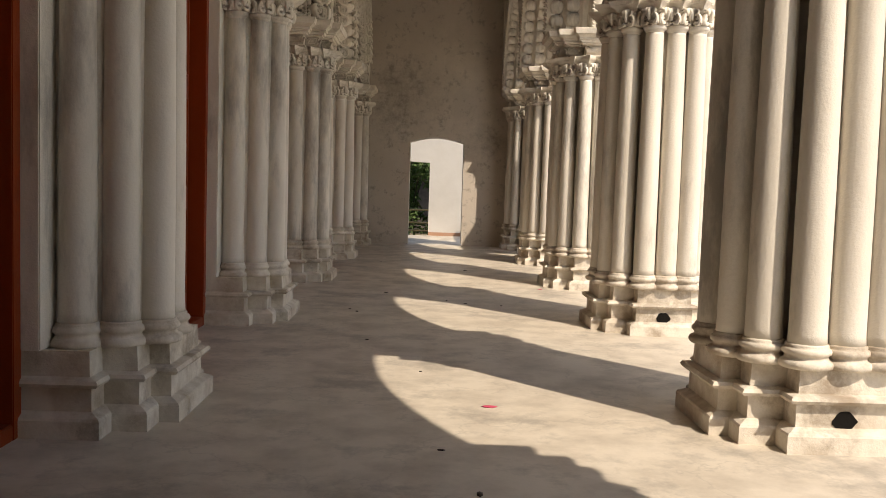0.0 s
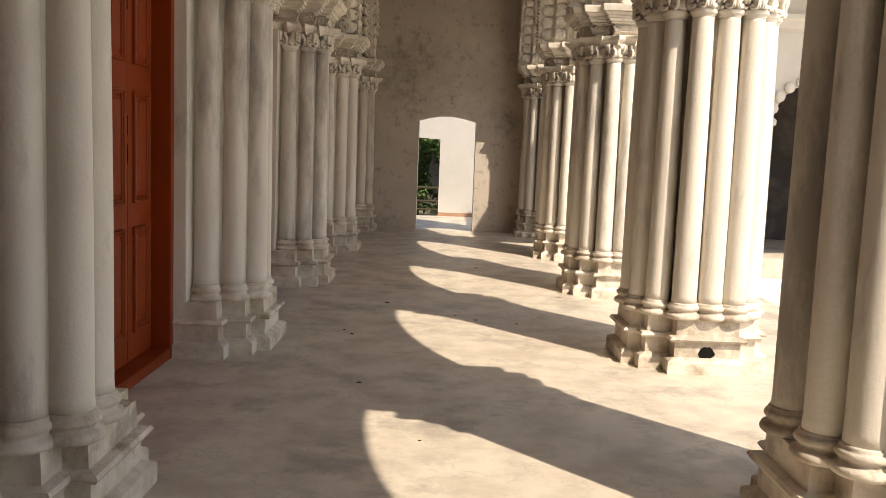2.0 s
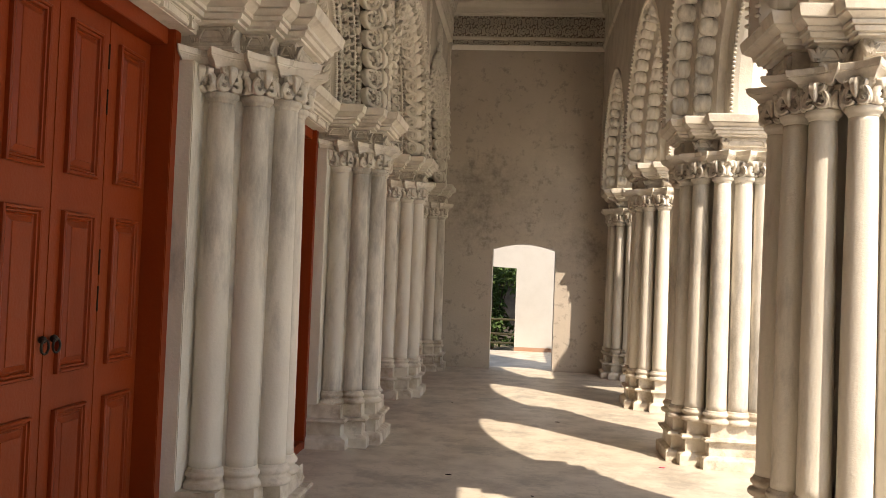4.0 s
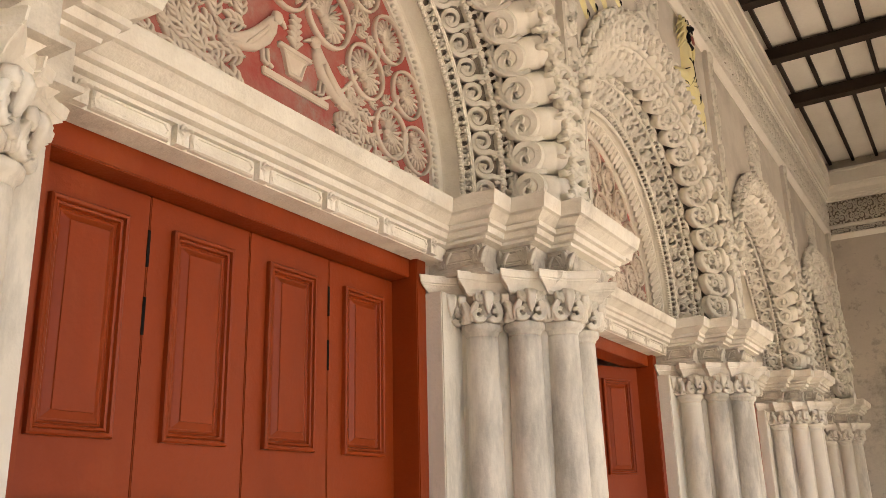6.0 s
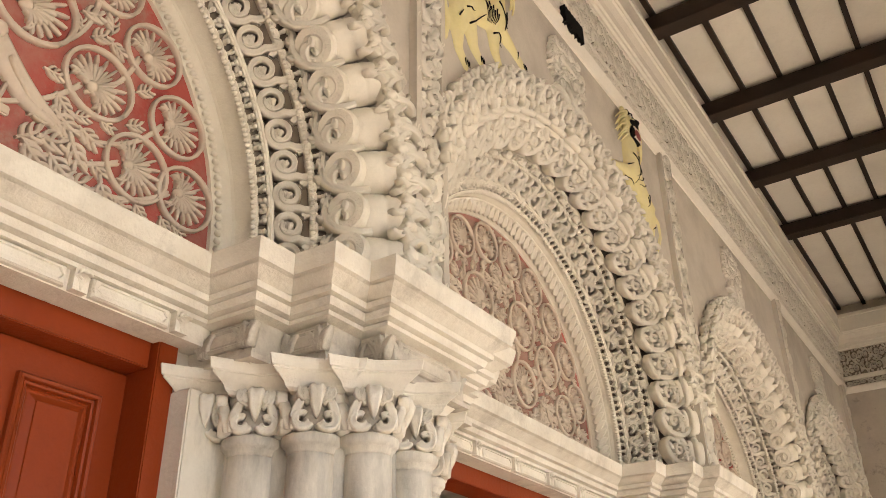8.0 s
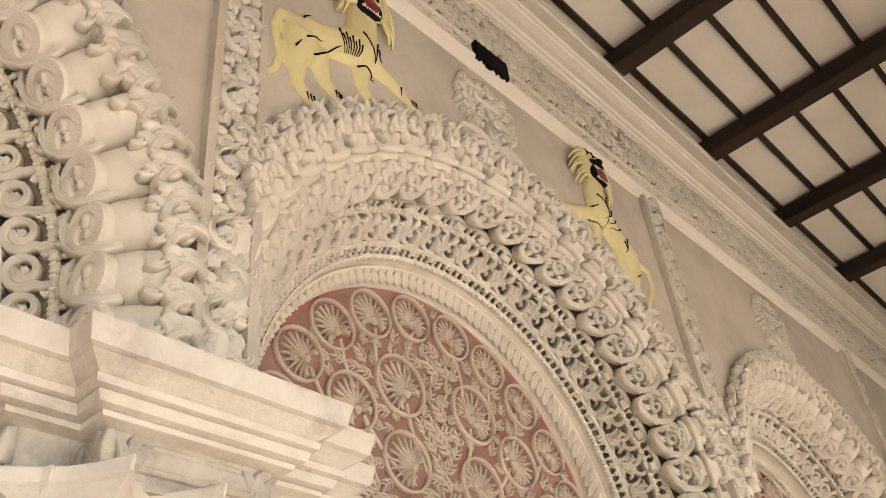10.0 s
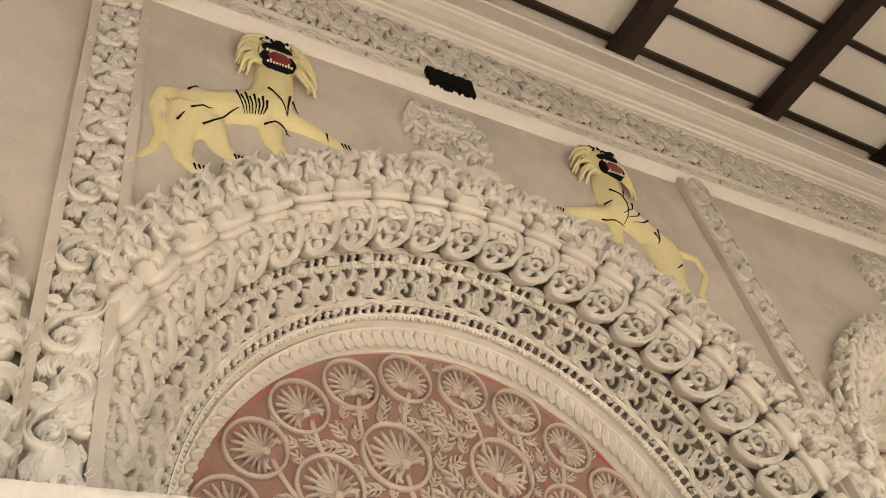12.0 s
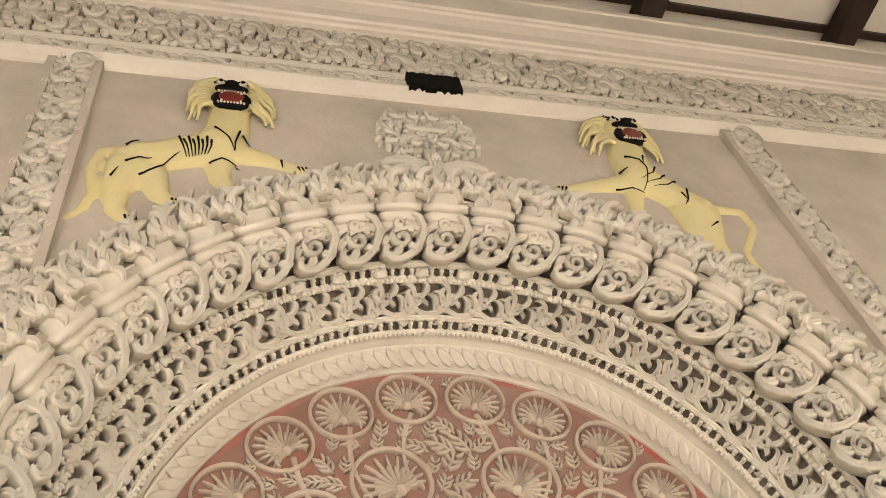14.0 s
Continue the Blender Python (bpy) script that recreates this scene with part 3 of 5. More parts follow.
def capital():
    """A small carved capital: on each face cupped leaves at the foot and a fluted leaf that droops in a tongue."""
    bm = lathe(BELL, 16)
    for f in bm.faces:
        f.material_index = 1                  # bell toned darker for the shade between the leaves
    for k in range(4):
        turn = Matrix.Rotation(math.pi / 2 * k + math.pi / 4, 4, "Z")
        face = turn @ Matrix.Translation((0.072, 0, 2.336))
        # drooping tongue under a fan of flutes
        merge(bm, blade([(0.006, 0, 0.128), (0.026, 0, 0.118), (0.036, 0, 0.096), (0.032, 0, 0.070), (0.024, 0.002, 0.046), (0.020, 0.003, 0.030)], 0.021, 0.024, lambda u: 0.95 + 0.20 * math.sin(math.pi * min(1, u * 1.1)) - 0.90 * u ** 2), face)
        for s2 in (-1, 1):
            merge(bm, coil(s2 * 0.030, 0.098, 0.020, 0.006, 90 - s2 * 40, 1.1, 0.0085, 0.022, -s2, n=12), face @ Matrix.Translation((0.016, 0, 0)))
        for j in (-2, -1, 1, 2):
            merge(bm, comma(0.010 * j, 0.080 - 0.004 * abs(j), 90 - 17 * j, 0.052, 0.5 * j, 0.0085, 0.022, 0.010, 0.020, n=5), face)
        for s2 in (-1, 1):
            # cups at the foot, open towards the tongue
            merge(bm, coil(s2 * 0.036, 0.030, 0.024, 0.017, 200 if s2 > 0 else -20, 0.80, 0.0135, 0.026, s2, n=12), face)
            merge(bm, comma(s2 * 0.058, 0.004, 90, 0.105, s2 * 0.9, 0.013, 0.020, -0.008, 0.014, n=6), face)
    return bm


def abacus_block():
    """A hollow-sided slab with pointed corners."""
    rings = []
    for z, h in ((2.446, 0.078), (2.456, 0.090), (2.466, 0.094), (2.476, 0.102), (2.490, 0.119), (2.497, 0.128), (2.501, 0.126), (2.505, 0.133), (2.531, 0.138), (2.535, 0.136)):
        ring = []
        for q in range(4):
            c, s2 = math.cos(math.pi / 2 * q), math.sin(math.pi / 2 * q)
            for t in (-0.96, -0.86, -0.5, 0, 0.5, 0.86, 0.96):
                x, y = h * (0.76 + 0.24 * abs(t) ** 1.5), h * t
                x, y = (x - y) * 0.7071, (x + y) * 0.7071
                ring.append((x * c - y * s2, x * s2 + y * c, z))
        rings.append(ring)
    return loft(rings)


def frieze_panel(half):
    """A raised panel with blunt pointed ends."""
    return loft([[(x, y, z) for y, z in ((-half + d, 2.572 + d), (half - d, 2.572 + d), (half - d * 0.4, 2.607), (half - d, 2.642 - d), (-half + d, 2.642 - d), (-half + d * 0.4, 2.607))] for d, x in ((0, -0.002), (0.002, 0.012), (0.010, 0.019), (0.016, 0.012), (0.02, 0.016))])


def frieze_leaf():
    """Three worn leaves in a fan between two panels."""
    bm = bmesh.new()
    for k in (-1, 0, 1):
        merge(bm, comma(0.009 * k, 2.570, 90 - 12 * k, 0.075, -0.9 * k, 0.012, 0.022, 0.0, 0.012, n=5))
    return bm


def pier(at, plan, cols, core_d, label):
    e = thing("clustered_pier", at, label, "pier", "piers of the veranda")
    if plan not in proto:
        proto[plan] = dict(plinth=part("plinth", stack(plan, PLINTH), PLINTHED, e), core=part("core", stack(plan, [(0.36, core_d), (2.47, core_d)]), LIME, e),
                           abacus=part("abacus", stack(plan, ABACUS), MOULD, e), frieze=part("frieze", stack(plan, FRIEZE), DUSTY_SHADED, e, "dusty plain band toned darker for its shade"), entablature=part("entablature", stack(plan, CORNICE), MOULD, e))
        if plan is left_plan:
            for s2 in (-1, 1):
                proto[plan]["strip%d" % s2] = part("jamb_strip", box((-1.57, min(s2 * 0.33, s2 * 0.572), 0.357), (-1.462, max(s2 * 0.33, s2 * 0.572), 2.466), 0.005), LIME, e)
    else:
        for o in proto[plan].values():
            share(o, Matrix(), e)
    if plan is left_plan:
        faces = [(-1.40, -0.510, 0, 0.072), (-1.225, -0.370, 0, 0.050), (-1.11, -0.210, 0, 0.034), (-1.061, 0.0, 1, 0.15)]
    else:
        faces = [(0.0, -0.440, 0, 0.15), (-0.30, -0.310, 0, 0.05), (-0.440, 0.0, 1, 0.13), (0.30, -0.310, 0, 0.05)]
    for k, (x, y, side, half) in enumerate(faces):
        key = (plan, k)
        if key not in proto:
            proto[key] = part("frieze_panel", frieze_panel(half), DUSTY_SHADED, e)
            proto[key].matrix_basis = Matrix.Translation((x, y, 0)) @ Matrix.Rotation(math.pi if (side and x < -0.2 and plan is right_plan) else 0 if side else -math.pi / 2, 4, "Z")
        else:
            share(proto[key], proto[key].matrix_basis.copy(), e)
        for s2 in (-1, 1):
            m = proto[key].matrix_basis @ Matrix.Translation((0, s2 * (half + 0.012), 0))
            if "leaf" not in proto:
                proto["leaf"] = part("frieze_leaf", frieze_leaf(), DUSTY_SHADED, e, smooth=True)
                proto["leaf"].matrix_basis = m
            else:
                share(proto["leaf"], m, e)
    if plan is left_plan:
        for x, y in ((-1.322, -0.335), (-1.180, -0.262), (-1.140, -0.115), (-1.19, 0.12), (-1.33, 0.30)):
            if "web" not in proto:
                proto["web"] = part("backing_shaft", lathe([(0.054, 0.356), (0.052, 1.2), (0.047, 2.462)], 14), LIME, e, smooth=True)
                proto["web"].matrix_basis = Matrix.Translation((x, y, 0))
            else:
                share(proto["web"], Matrix.Translation((x, y, 0)), e)
    ears = [(-1.528, -0.44), (-1.528, 0.44)] if plan is left_plan else []
    for x, y in cols + ears:
        if at[1] + y > END - 0.02:
            continue
        m = Matrix.Translation((x, y, 0))
        for key, made, mat in (("base", lambda: lathe(BASE, 20), PLINTHED), ("shaft", lambda: lathe(SHAFT, 20), LIME), ("necking", lambda: lathe(NECK, 20), LIME), ("capital", capital, MOULD), ("abacus_block", abacus_block, MOULD)):
            if (x, y) in ears and key in ("base", "shaft", "necking"):
                continue
            if key not in proto:
                proto[key] = part(key, made(), mat, e, smooth=key != "abacus_block")
                proto[key].matrix_basis = m
                if key == "capital":
                    proto[key].data.materials.append(DUSTY_SHADED)
            else:
                share(proto[key], m, e)
    return e


for y in PIERS:
    pier((0, y, 0), left_plan, LEFT_COLS, -0.18, "limewashed clustered wall pier with six engaged columns")
    pier((RX, y, 0), right_plan, RIGHT_COLS, -0.16, "limewashed clustered pier of fourteen slender columns")

# ---- doors ----
door_parts = {}


def door(yc, ajar=0.0):
    e = thing("double_door", (-1.66, yc, 0), "orange painted double door standing slightly ajar" if ajar else "closed orange painted double door with raised panels", "door", "doors along the veranda")
    H, W = 2.525, 0.83

    def put(key, name, make, mat, parent, m=Matrix(), label=""):
        if key not in door_parts:
            door_parts[key] = part(name, make(), mat, parent, label)
            door_parts[key].matrix_basis = m
            return door_parts[key]
        o = share(door_parts[key], m, parent)
        if label:
            tagged(o, label)
        return o
    for k, s2 in enumerate((-1, 1)):
        put("frame%d" % k, "jamb", lambda: box((-0.06, min(s2 * W, s2 * (W + 0.07)), 0), (0.12, max(s2 * W, s2 * (W + 0.07)), H + 0.10), 0.004), ORANGE, e)
    put("head", "head", lambda: box((-0.06, -W, H), (0.085, W, H + 0.10), 0.004), ORANGE, e)
    put("sill", "sill", lambda: box((-0.06, -W, 0), (0.12, W, 0.07), 0.006), ORANGE, e)
    for k in range(4):
        w = W / 2
        place = Matrix.Translation((0, -W + w * k, 0))
        if ajar:
            side = 1 if k > 1 else -1
            place = Matrix.Translation((0, side * W, 0)) @ Matrix.Rotation(-side * ajar, 4, "Z") @ Matrix.Translation((0, -side * W, 0)) @ place
        lf = put("leaf", "leaf", lambda: box((-0.045, 0.0015, 0.075), (0, w - 0.0015, H - 0.004), 0.003), ORANGE, e, place)
        for j, (z0, z1) in enumerate(((0.24, 0.87), (1.01, 1.66), (1.81, 2.435))):
            put("mould%d" % j, "panel_moulding", lambda: rect_frame(0.082, w - 0.082, z0, z1, [(0, -0.001), (0.001, 0.017), (0.006, 0.022), (0.014, 0.020), (0.017, 0.010), (0.021, 0.014), (0.027, 0.012), (0.030, 0.001), (0.035, 0.004), (0.042, -0.004), (0.05, -0.012)]), ORANGE, lf)
            put("field%d" % j, "panel_field", lambda: loft([[(x, y, z) for y, z in ((0.124 + d, z0 + 0.042 + d), (w - 0.124 - d, z0 + 0.042 + d), (w - 0.124 - d, z1 - 0.042 - d), (0.124 + d, z1 - 0.042 - d))] for d, x in ((0, -0.012), (0.001, 0.001), (0.020, 0.012), (0.022, 0.016), (0.026, 0.016))]), ORANGE, lf)
    # raised black strips paint in the shade of the hinge slits
    for y in () if ajar else (-W / 2, W / 2):
        for z in (2.16, 2.36, 1.30, 1.46):
            put("slot", "hinge_slot", lambda: box((-0.004, -0.005, -0.055), (0.0025, 0.005, 0.055)), BLACK, e, Matrix.Translation((0, y, z)), "black strip painted as the shade of a slit in the stile")
    for s2 in () if ajar else (-1, 1):
        m = Matrix.Translation((0.02, s2 * 0.042, 1.155))
        put("ring", "ring_handle", lambda: tube([(0.012, 0.027 * math.sin(a), -0.027 + 0.027 * math.cos(a)) for a in [2 * math.pi * q / 14 for q in range(15)]], 0.005, 6), IRON, e, m, "black iron ring pull")
        put("boss", "ring_boss", lambda: ball(0.016, 1.1), IRON, e, m)
    return e


for i, c in enumerate(ARCHES):
    door(c, 0.45 if i == 2 else 0.0)
# near-black wall paints in the darkness of the room
tagged(part("wall_room", box((-2.5, BACK, -0.02), (-2.3, END, 6.4)), DARKWOOD_AND_SHADE), "near-black wall standing in for the unlit room behind the doors", "wall", kind="structure")

# ---- cornice over the doors ----
LINTEL = [(-1.57, 2.60), (-1.475, 2.60), (-1.475, 2.660), (-1.452, 2.662), (-1.450, 2.674), (-1.462, 2.676), (-1.430, 2.68), (-1.422, 2.70), (-1.434, 2.702), (-1.408, 2.706), (-1.406, 2.724), (-1.418, 2.726), (-1.386, 2.745), (-1.370, 2.754), (-1.384, 2.756), (-1.36, 2.762), (-1.348, 2.812), (-1.348, ZK), (-1.57, 2.826)]


def boss_motif():
    bm = bmesh.new()
    add_box(bm, (-0.005, -0.022, -0.03), (0.022, 0.022, 0.03))
    merge(bm, leaf(0.06, 0.05, 1.6, 3, 4), Matrix.Translation((0.02, 0, -0.028)))
    merge(bm, spiral(1.2, 0.016, 0.006, 0, 0.006), Matrix.Translation((0.026, 0, 0.014)))
    return bm


def cushion(half, z0, z1, x):
    """A worn raised panel with blunt pointed ends."""
    mid = (z0 + z1) / 2
    return loft([[(x + h, y, z) for y, z in ((-half + d * 2, z0 + d), (half - d * 2, z0 + d), (half - d, mid), (half - d * 2, z1 - d), (-half + d * 2, z1 - d), (-half + d, mid))] for d, h in ((0, -0.002), (0.001, 0.014), (0.005, 0.021), (0.011, 0.022), (0.013, 0.017), (0.018, 0.018))])


cornice = {}
for c in ARCHES:
    e = thing("door_cornice", (0, c, 0), "cream moulded cornice shelf with small carved bosses over a door", "cornice", "cornices over the doors")
    if not cornice:
        cornice["m"] = part("moulding", along_y(LINTEL, -BAY / 2 + 0.5, BAY / 2 - 0.5), MOULD, e)
        cornice["p"] = part("panel", cushion(0.128, 2.604, 2.658, -1.476), MOULD, e)
        cornice["p"].matrix_basis = Matrix.Translation((0, -0.66, 0))
        cornice["b"] = part("boss", boss_motif(), MOULD, e)
        cornice["b"].matrix_basis = Matrix.Translation((-1.472, -0.825, 2.632))
    else:
        share(cornice["m"], Matrix(), e)
        share(cornice["p"], Matrix.Translation((0, -0.66, 0)), e)
        share(cornice["b"], Matrix.Translation((-1.472, -0.825, 2.632)), e)
    for k in range(1, 5):
        share(cornice["p"], Matrix.Translation((0, -0.66 + 0.33 * k, 0)), e)
    for k in range(1, 6):
        share(cornice["b"], Matrix.Translation((-1.472, -0.825 + 0.33 * k, 2.632)), e)

# ---- carved arches over the doors ----
def fan():
    """A ringed palmette of the tympanum: a grooved ring, two layers of petals, an eye and curls; radius 0.1."""
    bm = bmesh.new()
    n = 26
    merge(bm, blade([(0.0, 0.1 * math.cos(2 * math.pi * k / n), 0.1 * math.sin(2 * math.pi * k / n)) for k in range(n + 1)], 0.0060, 0.018, lambda u: 1.0))
    for k in range(29):
        a = -110 + 220 * k / 28
        c, q = math.cos(radians(a)), 0.030
        reach = q * c + math.sqrt(0.086 ** 2 - q * q * (1 - c * c))
        y, z = -0.015 * math.sin(radians(a)), 0.015 * c - q
        merge(bm, comma(y, z, 90 + a, reach * (0.95 if k % 2 else 0.62) - 0.015, radians(a) * 0.25, 0.0048, 0.016 if k % 2 else 0.024, n=5, fat=lambda u: 0.30 + 1.0 * u - 0.75 * u ** 6))
    merge(bm, ball(0.017, 0.9), Matrix.Translation((0.008, 0, -0.031)))
    for s2 in (-1, 1):
        merge(bm, comma(s2 * 0.010, -0.038, 90 - s2 * 75, 0.062, -s2 * 2.4, 0.0075, 0.018, n=7))
    return bm


def sprig():
    """A spray of pointed leaves on a bent stalk, between the palmettes."""
    bm = bmesh.new()
    merge(bm, comma(-0.012, -0.055, 75, 0.125, 0.9, 0.0050, 0.018, n=7))
    for y, z, a, q, c in ((-0.004, -0.040, 30, 0.062, 1.3), (-0.006, -0.036, 150, 0.058, -1.3), (0.0, -0.012, 25, 0.056, 1.2), (-0.002, -0.010, 150, 0.052, -1.2), (0.004, 0.016, 40, 0.044, 1.0), (0.0, 0.018, 140, 0.042, -1.0)):
        merge(bm, comma(y, z, a, q, c, 0.0060, 0.019, n=6))
    return bm


FAN, SPRIG, SWIRL, RING, ROLL_A, ROLL_B, TUFT, FINIAL, BORDER = fan(), sprig(), swirl_motif(), ring_motif(), roll_a(), roll_b(), crest_leaf(), finial_tree(), border_leaf()
BEAD = ball(0.0165, 1.1, 0.75, 1.0, 7, 4)


def drilled_bead():
    """One unit of the drilled beading: two round studs with a deep hole between, over a slit tab."""
    bm = ball(0.0095, 1.2, 0.9, 0.8, 8, 5)
    merge(bm, box((-0.016, -0.0155, 0.006), (0.006, 0.0155, 0.016), 0.003))
    merge(bm, box((-0.016, -0.0150, -0.036), (0.006, 0.0150, -0.017), 0.003))
    merge(bm, box((-0.016, -0.0050, -0.018), (0.002, 0.0050, 0.008)))
    for s2 in (-1, 1):
        merge(bm, ball(0.0085, 0.9, 0.9, 1.1, 6, 4), Matrix.Translation((0.006, s2 * 0.0095, -0.033)))
    return bm


def spray_motif():
    """One spray of the inner band: a crescent stem that curls up, with a comb of leaf fingers."""
    bm = bmesh.new()
    merge(bm, blade([(0, -0.082, 0.036), (0, -0.074, 0.004), (0, -0.052, -0.026), (0, -0.018, -0.042), (0, 0.018, -0.036), (0, 0.038, -0.012), (0, 0.034, 0.012), (0, 0.014, 0.018), (0, 0.004, 0.004)], 0.012, 0.036, lambda u: 1.15 - 0.45 * u))
    for y, z, a, q, c in ((-0.062, -0.006, 95, 0.075, -2.4), (-0.040, -0.022, 100, 0.072, -2.2), (0.010, 0.016, 130, 0.055, -2.2), (0.036, 0.004, 80, 0.075, -2.3), (0.042, -0.020, 35, 0.066, 2.4), (0.020, -0.040, -20, 0.060, 2.3), (-0.050, -0.030, 230, 0.045, 2.2)):
        merge(bm, comma(y, z, a, q, c, 0.0085, 0.036, 0.0, 0.012, n=8))
    for a in (60, 180, 300):
        merge(bm, comma(0.008, 0.0, a, 0.030, 1.6, 0.0075, 0.030, n=5))
    return bm


DRILLED, SPRAY = drilled_bead(), spray_motif()
rng = random.Random(4)


def tympanum_carving(kind):
    """Poses of palmettes and sprigs, and the stems between: two rows of rings round a plain middle."""
    if kind == "a":
        rings = [(0.848, 8.2 + 16.36 * k, 1.04) for k in range(11)]
        rings += [(r, 90 + s2 * (90 - a), q) for r, a, q in ((0.665, 11.5, 1.08), (0.585, 35, 1.14), (0.525, 62.5, 1.26)) for s2 in (-1, 1)] + [(0.50, 90, 1.2)]
    else:
        rings = [(0.835, 90 + s2 * (8.4 + 16.4 * k), 1.03) for k in range(5) for s2 in (-1, 1)]
        rings += [(r, 90 + s2 * (90 - a), q) for r, a, q in ((0.66, 11, 1.05), (0.575, 36, 1.14), (0.53, 66.5, 1.26)) for s2 in (-1, 1)] + [(0.27, 90 + s2 * 50, 1.15) for s2 in (-1, 1)]
    spots, fans, sprigs, stems = [], [], [], bmesh.new()
    for r, a, q in rings:
        y, z = r * math.cos(radians(a)), r * math.sin(radians(a))
        spots.append((y, z, 0.1 * q))
        fans.append(Matrix.Translation((-1.546, y, ZC + z)) @ Matrix.Rotation(radians(a - 90) + rng.uniform(-0.35, 0.35), 4, "X") @ Matrix.Diagonal((1.15, q, q, 1)))
    for r, a, q in rings:
        if r < 0.4:
            continue
        # a stem that leaves the ring and sweeps down between its neighbours
        s2 = 1 if a < 90 else -1
        pts = []
        for k in range(12):
            u = k / 11
            b = radians(a - s2 * 8.2 * math.sin(math.pi * 0.5 * u))
            rr = r - 0.1 * q * 0.6 - (0.26 if r > 0.75 else 0.3) * u
            if rr > 0.14 and ZC + rr * math.sin(b) > ZK + 0.03:
                pts.append((-1.546, rr * math.cos(b), ZC + rr * math.sin(b)))
        if len(pts) > 4 and not (kind == "a" and r < 0.55):
            merge(stems, blade(pts, 0.0085, 0.012, lambda u: 1.1 - 0.4 * u))
    step = 0.070
    for i in range(-15, 16):
        for j in range(-2, 16):
            y, z = step * (i + 0.5 * (j % 2)) + rng.uniform(-0.012, 0.012), step * j + rng.uniform(-0.012, 0.012)
            clear = min(math.hypot(y - p, z - o) - r for p, o, r in spots)
            middle = kind == "a" and abs(y - 0.06) < 0.26 and z < 0.36
            if clear > 0.012 and math.hypot(y, z) < 0.915 and z > -0.10 and not middle:
                sprigs.append(Matrix.Translation((-1.547, y, ZC + z)) @ Matrix.Rotation(math.atan2(z, y) - math.pi / 2 + rng.uniform(-1.1, 1.1), 4, "X") @ Matrix.Scale(min(0.95, 0.45 + clear * 6), 4))
    return fans, sprigs, stems


def bird_relief():
    """A perched bird in low relief: body, neck, head, beak, long tail, folded wing and legs."""
    bm = bmesh.new()
    fat = lambda u: 0.35 + 0.75 * math.sin(math.pi * min(1, 0.1 + u * 0.8)) ** 1.2
    merge(bm, blade([(0, -0.15, -0.055), (0, -0.10, -0.04), (0, -0.05, -0.015), (0, 0.0, 0.03), (0, 0.035, 0.08), (0, 0.05, 0.115)], 0.036, 0.026, fat))
    merge(bm, ball(0.026, 0.7, 1.1, 1.0), Matrix.Translation((0.012, 0.062, 0.128)))
    merge(bm, blade([(0.006, 0.08, 0.130), (0.004, 0.10, 0.122), (0.0, 0.116, 0.112)], 0.008, 0.014, lambda u: 1.1 - 0.7 * u))
    for k in range(4):
        merge(bm, comma(0.012 - 0.014 * k, 0.062 - 0.016 * k, 235, 0.085, -0.4, 0.009, 0.012, 0.020, 0.014, n=5))
    for k in (-1, 0, 1):
        merge(bm, comma(-0.10, -0.04, 198 + 9 * k, 0.10, 0.1 * k, 0.011, 0.016, n=4))
    for y in (0.0, 0.024):
        merge(bm, blade([(0, y, -0.01), (0, y + 0.008, -0.06), (0, y + 0.03, -0.068)], 0.006, 0.014, lambda u: 1.0))
    return bm


def vase_relief():
    """A footed planter with a leafy stalk in it, in low relief."""
    bm = loft([[(x, y, z) for y, z in ((-0.07 + d, 0.09 - d), (0.07 - d, 0.09 - d), (0.055 - d, 0.06), (0.035 - d, 0.0 + d), (-0.035 + d, 0.0 + d), (-0.055 + d, 0.06))] for d, x in ((0, -0.004), (0, 0.012), (0.008, 0.018), (0.014, 0.012))])
    merge(bm, blade([(0, -0.085, 0.098), (0, 0.085, 0.098)], 0.010, 0.020, lambda u: 1.0))
    for k in range(5):
        for s2 in (-1, 1):
            merge(bm, comma(0.0, 0.115 + 0.026 * k, 90 - s2 * 25, 0.055 - 0.004 * k, -s2 * 1.1, 0.010, 0.018, n=5))
    return bm


def along_arch(r, x, pitch, tilt, spin=0.0, s=1.0, jitter=0.0, low=ZK + 0.02, flip=False):
    """Poses every pitch round an arch and down its stilts."""
    out = []
    n = int(round(math.pi * r / pitch))
    for k in range(n + 1):
        a = math.pi * k / n
        out.append(on_arch(a, r, x, tilt, spin + jitter * rng.uniform(-1, 1) + (math.pi if flip and k % 2 else 0), s))
    z = ZC - pitch * 0.9
    while z > low:
        for a in (0, math.pi):
            out.append(Matrix.Translation((0, 0, z - ZC)) @ on_arch(a, r, x, tilt, spin, s))
        z -= pitch
    return out


ORDERS_B = [(0.984, -1.602), (0.984, -1.572), (0.988, -1.568), (1.024, -1.482), (1.030, -1.478), (1.040, -1.492), (1.046, -1.462), (1.044, -1.448), (1.044, -1.434), (1.052, -1.425)]
ORDERS = [(0.955, -1.56), (0.955, -1.532), (0.962, -1.534), (1.044, -1.534), (1.048, -1.545), (1.056, -1.53), (1.062, -1.46), (1.052, -1.445), (1.048, -1.432), (1.052, -1.425), (1.073, -1.462), (1.104, -1.424), (1.084, -1.405), (1.088, -1.398), (1.100, -1.398), (1.128, -1.452), (1.21, -1.345), (1.182, -1.315), (1.185, -1.305), (1.192, -1.302), (1.219, -1.335), (1.246, -1.297), (1.224, -1.272), (1.226, -1.262), (1.24, -1.26), (1.268, -1.322), (1.41, -1.16), (1.40, -1.095), (1.38, -1.12)]
TILT = 0.78
carved = {}
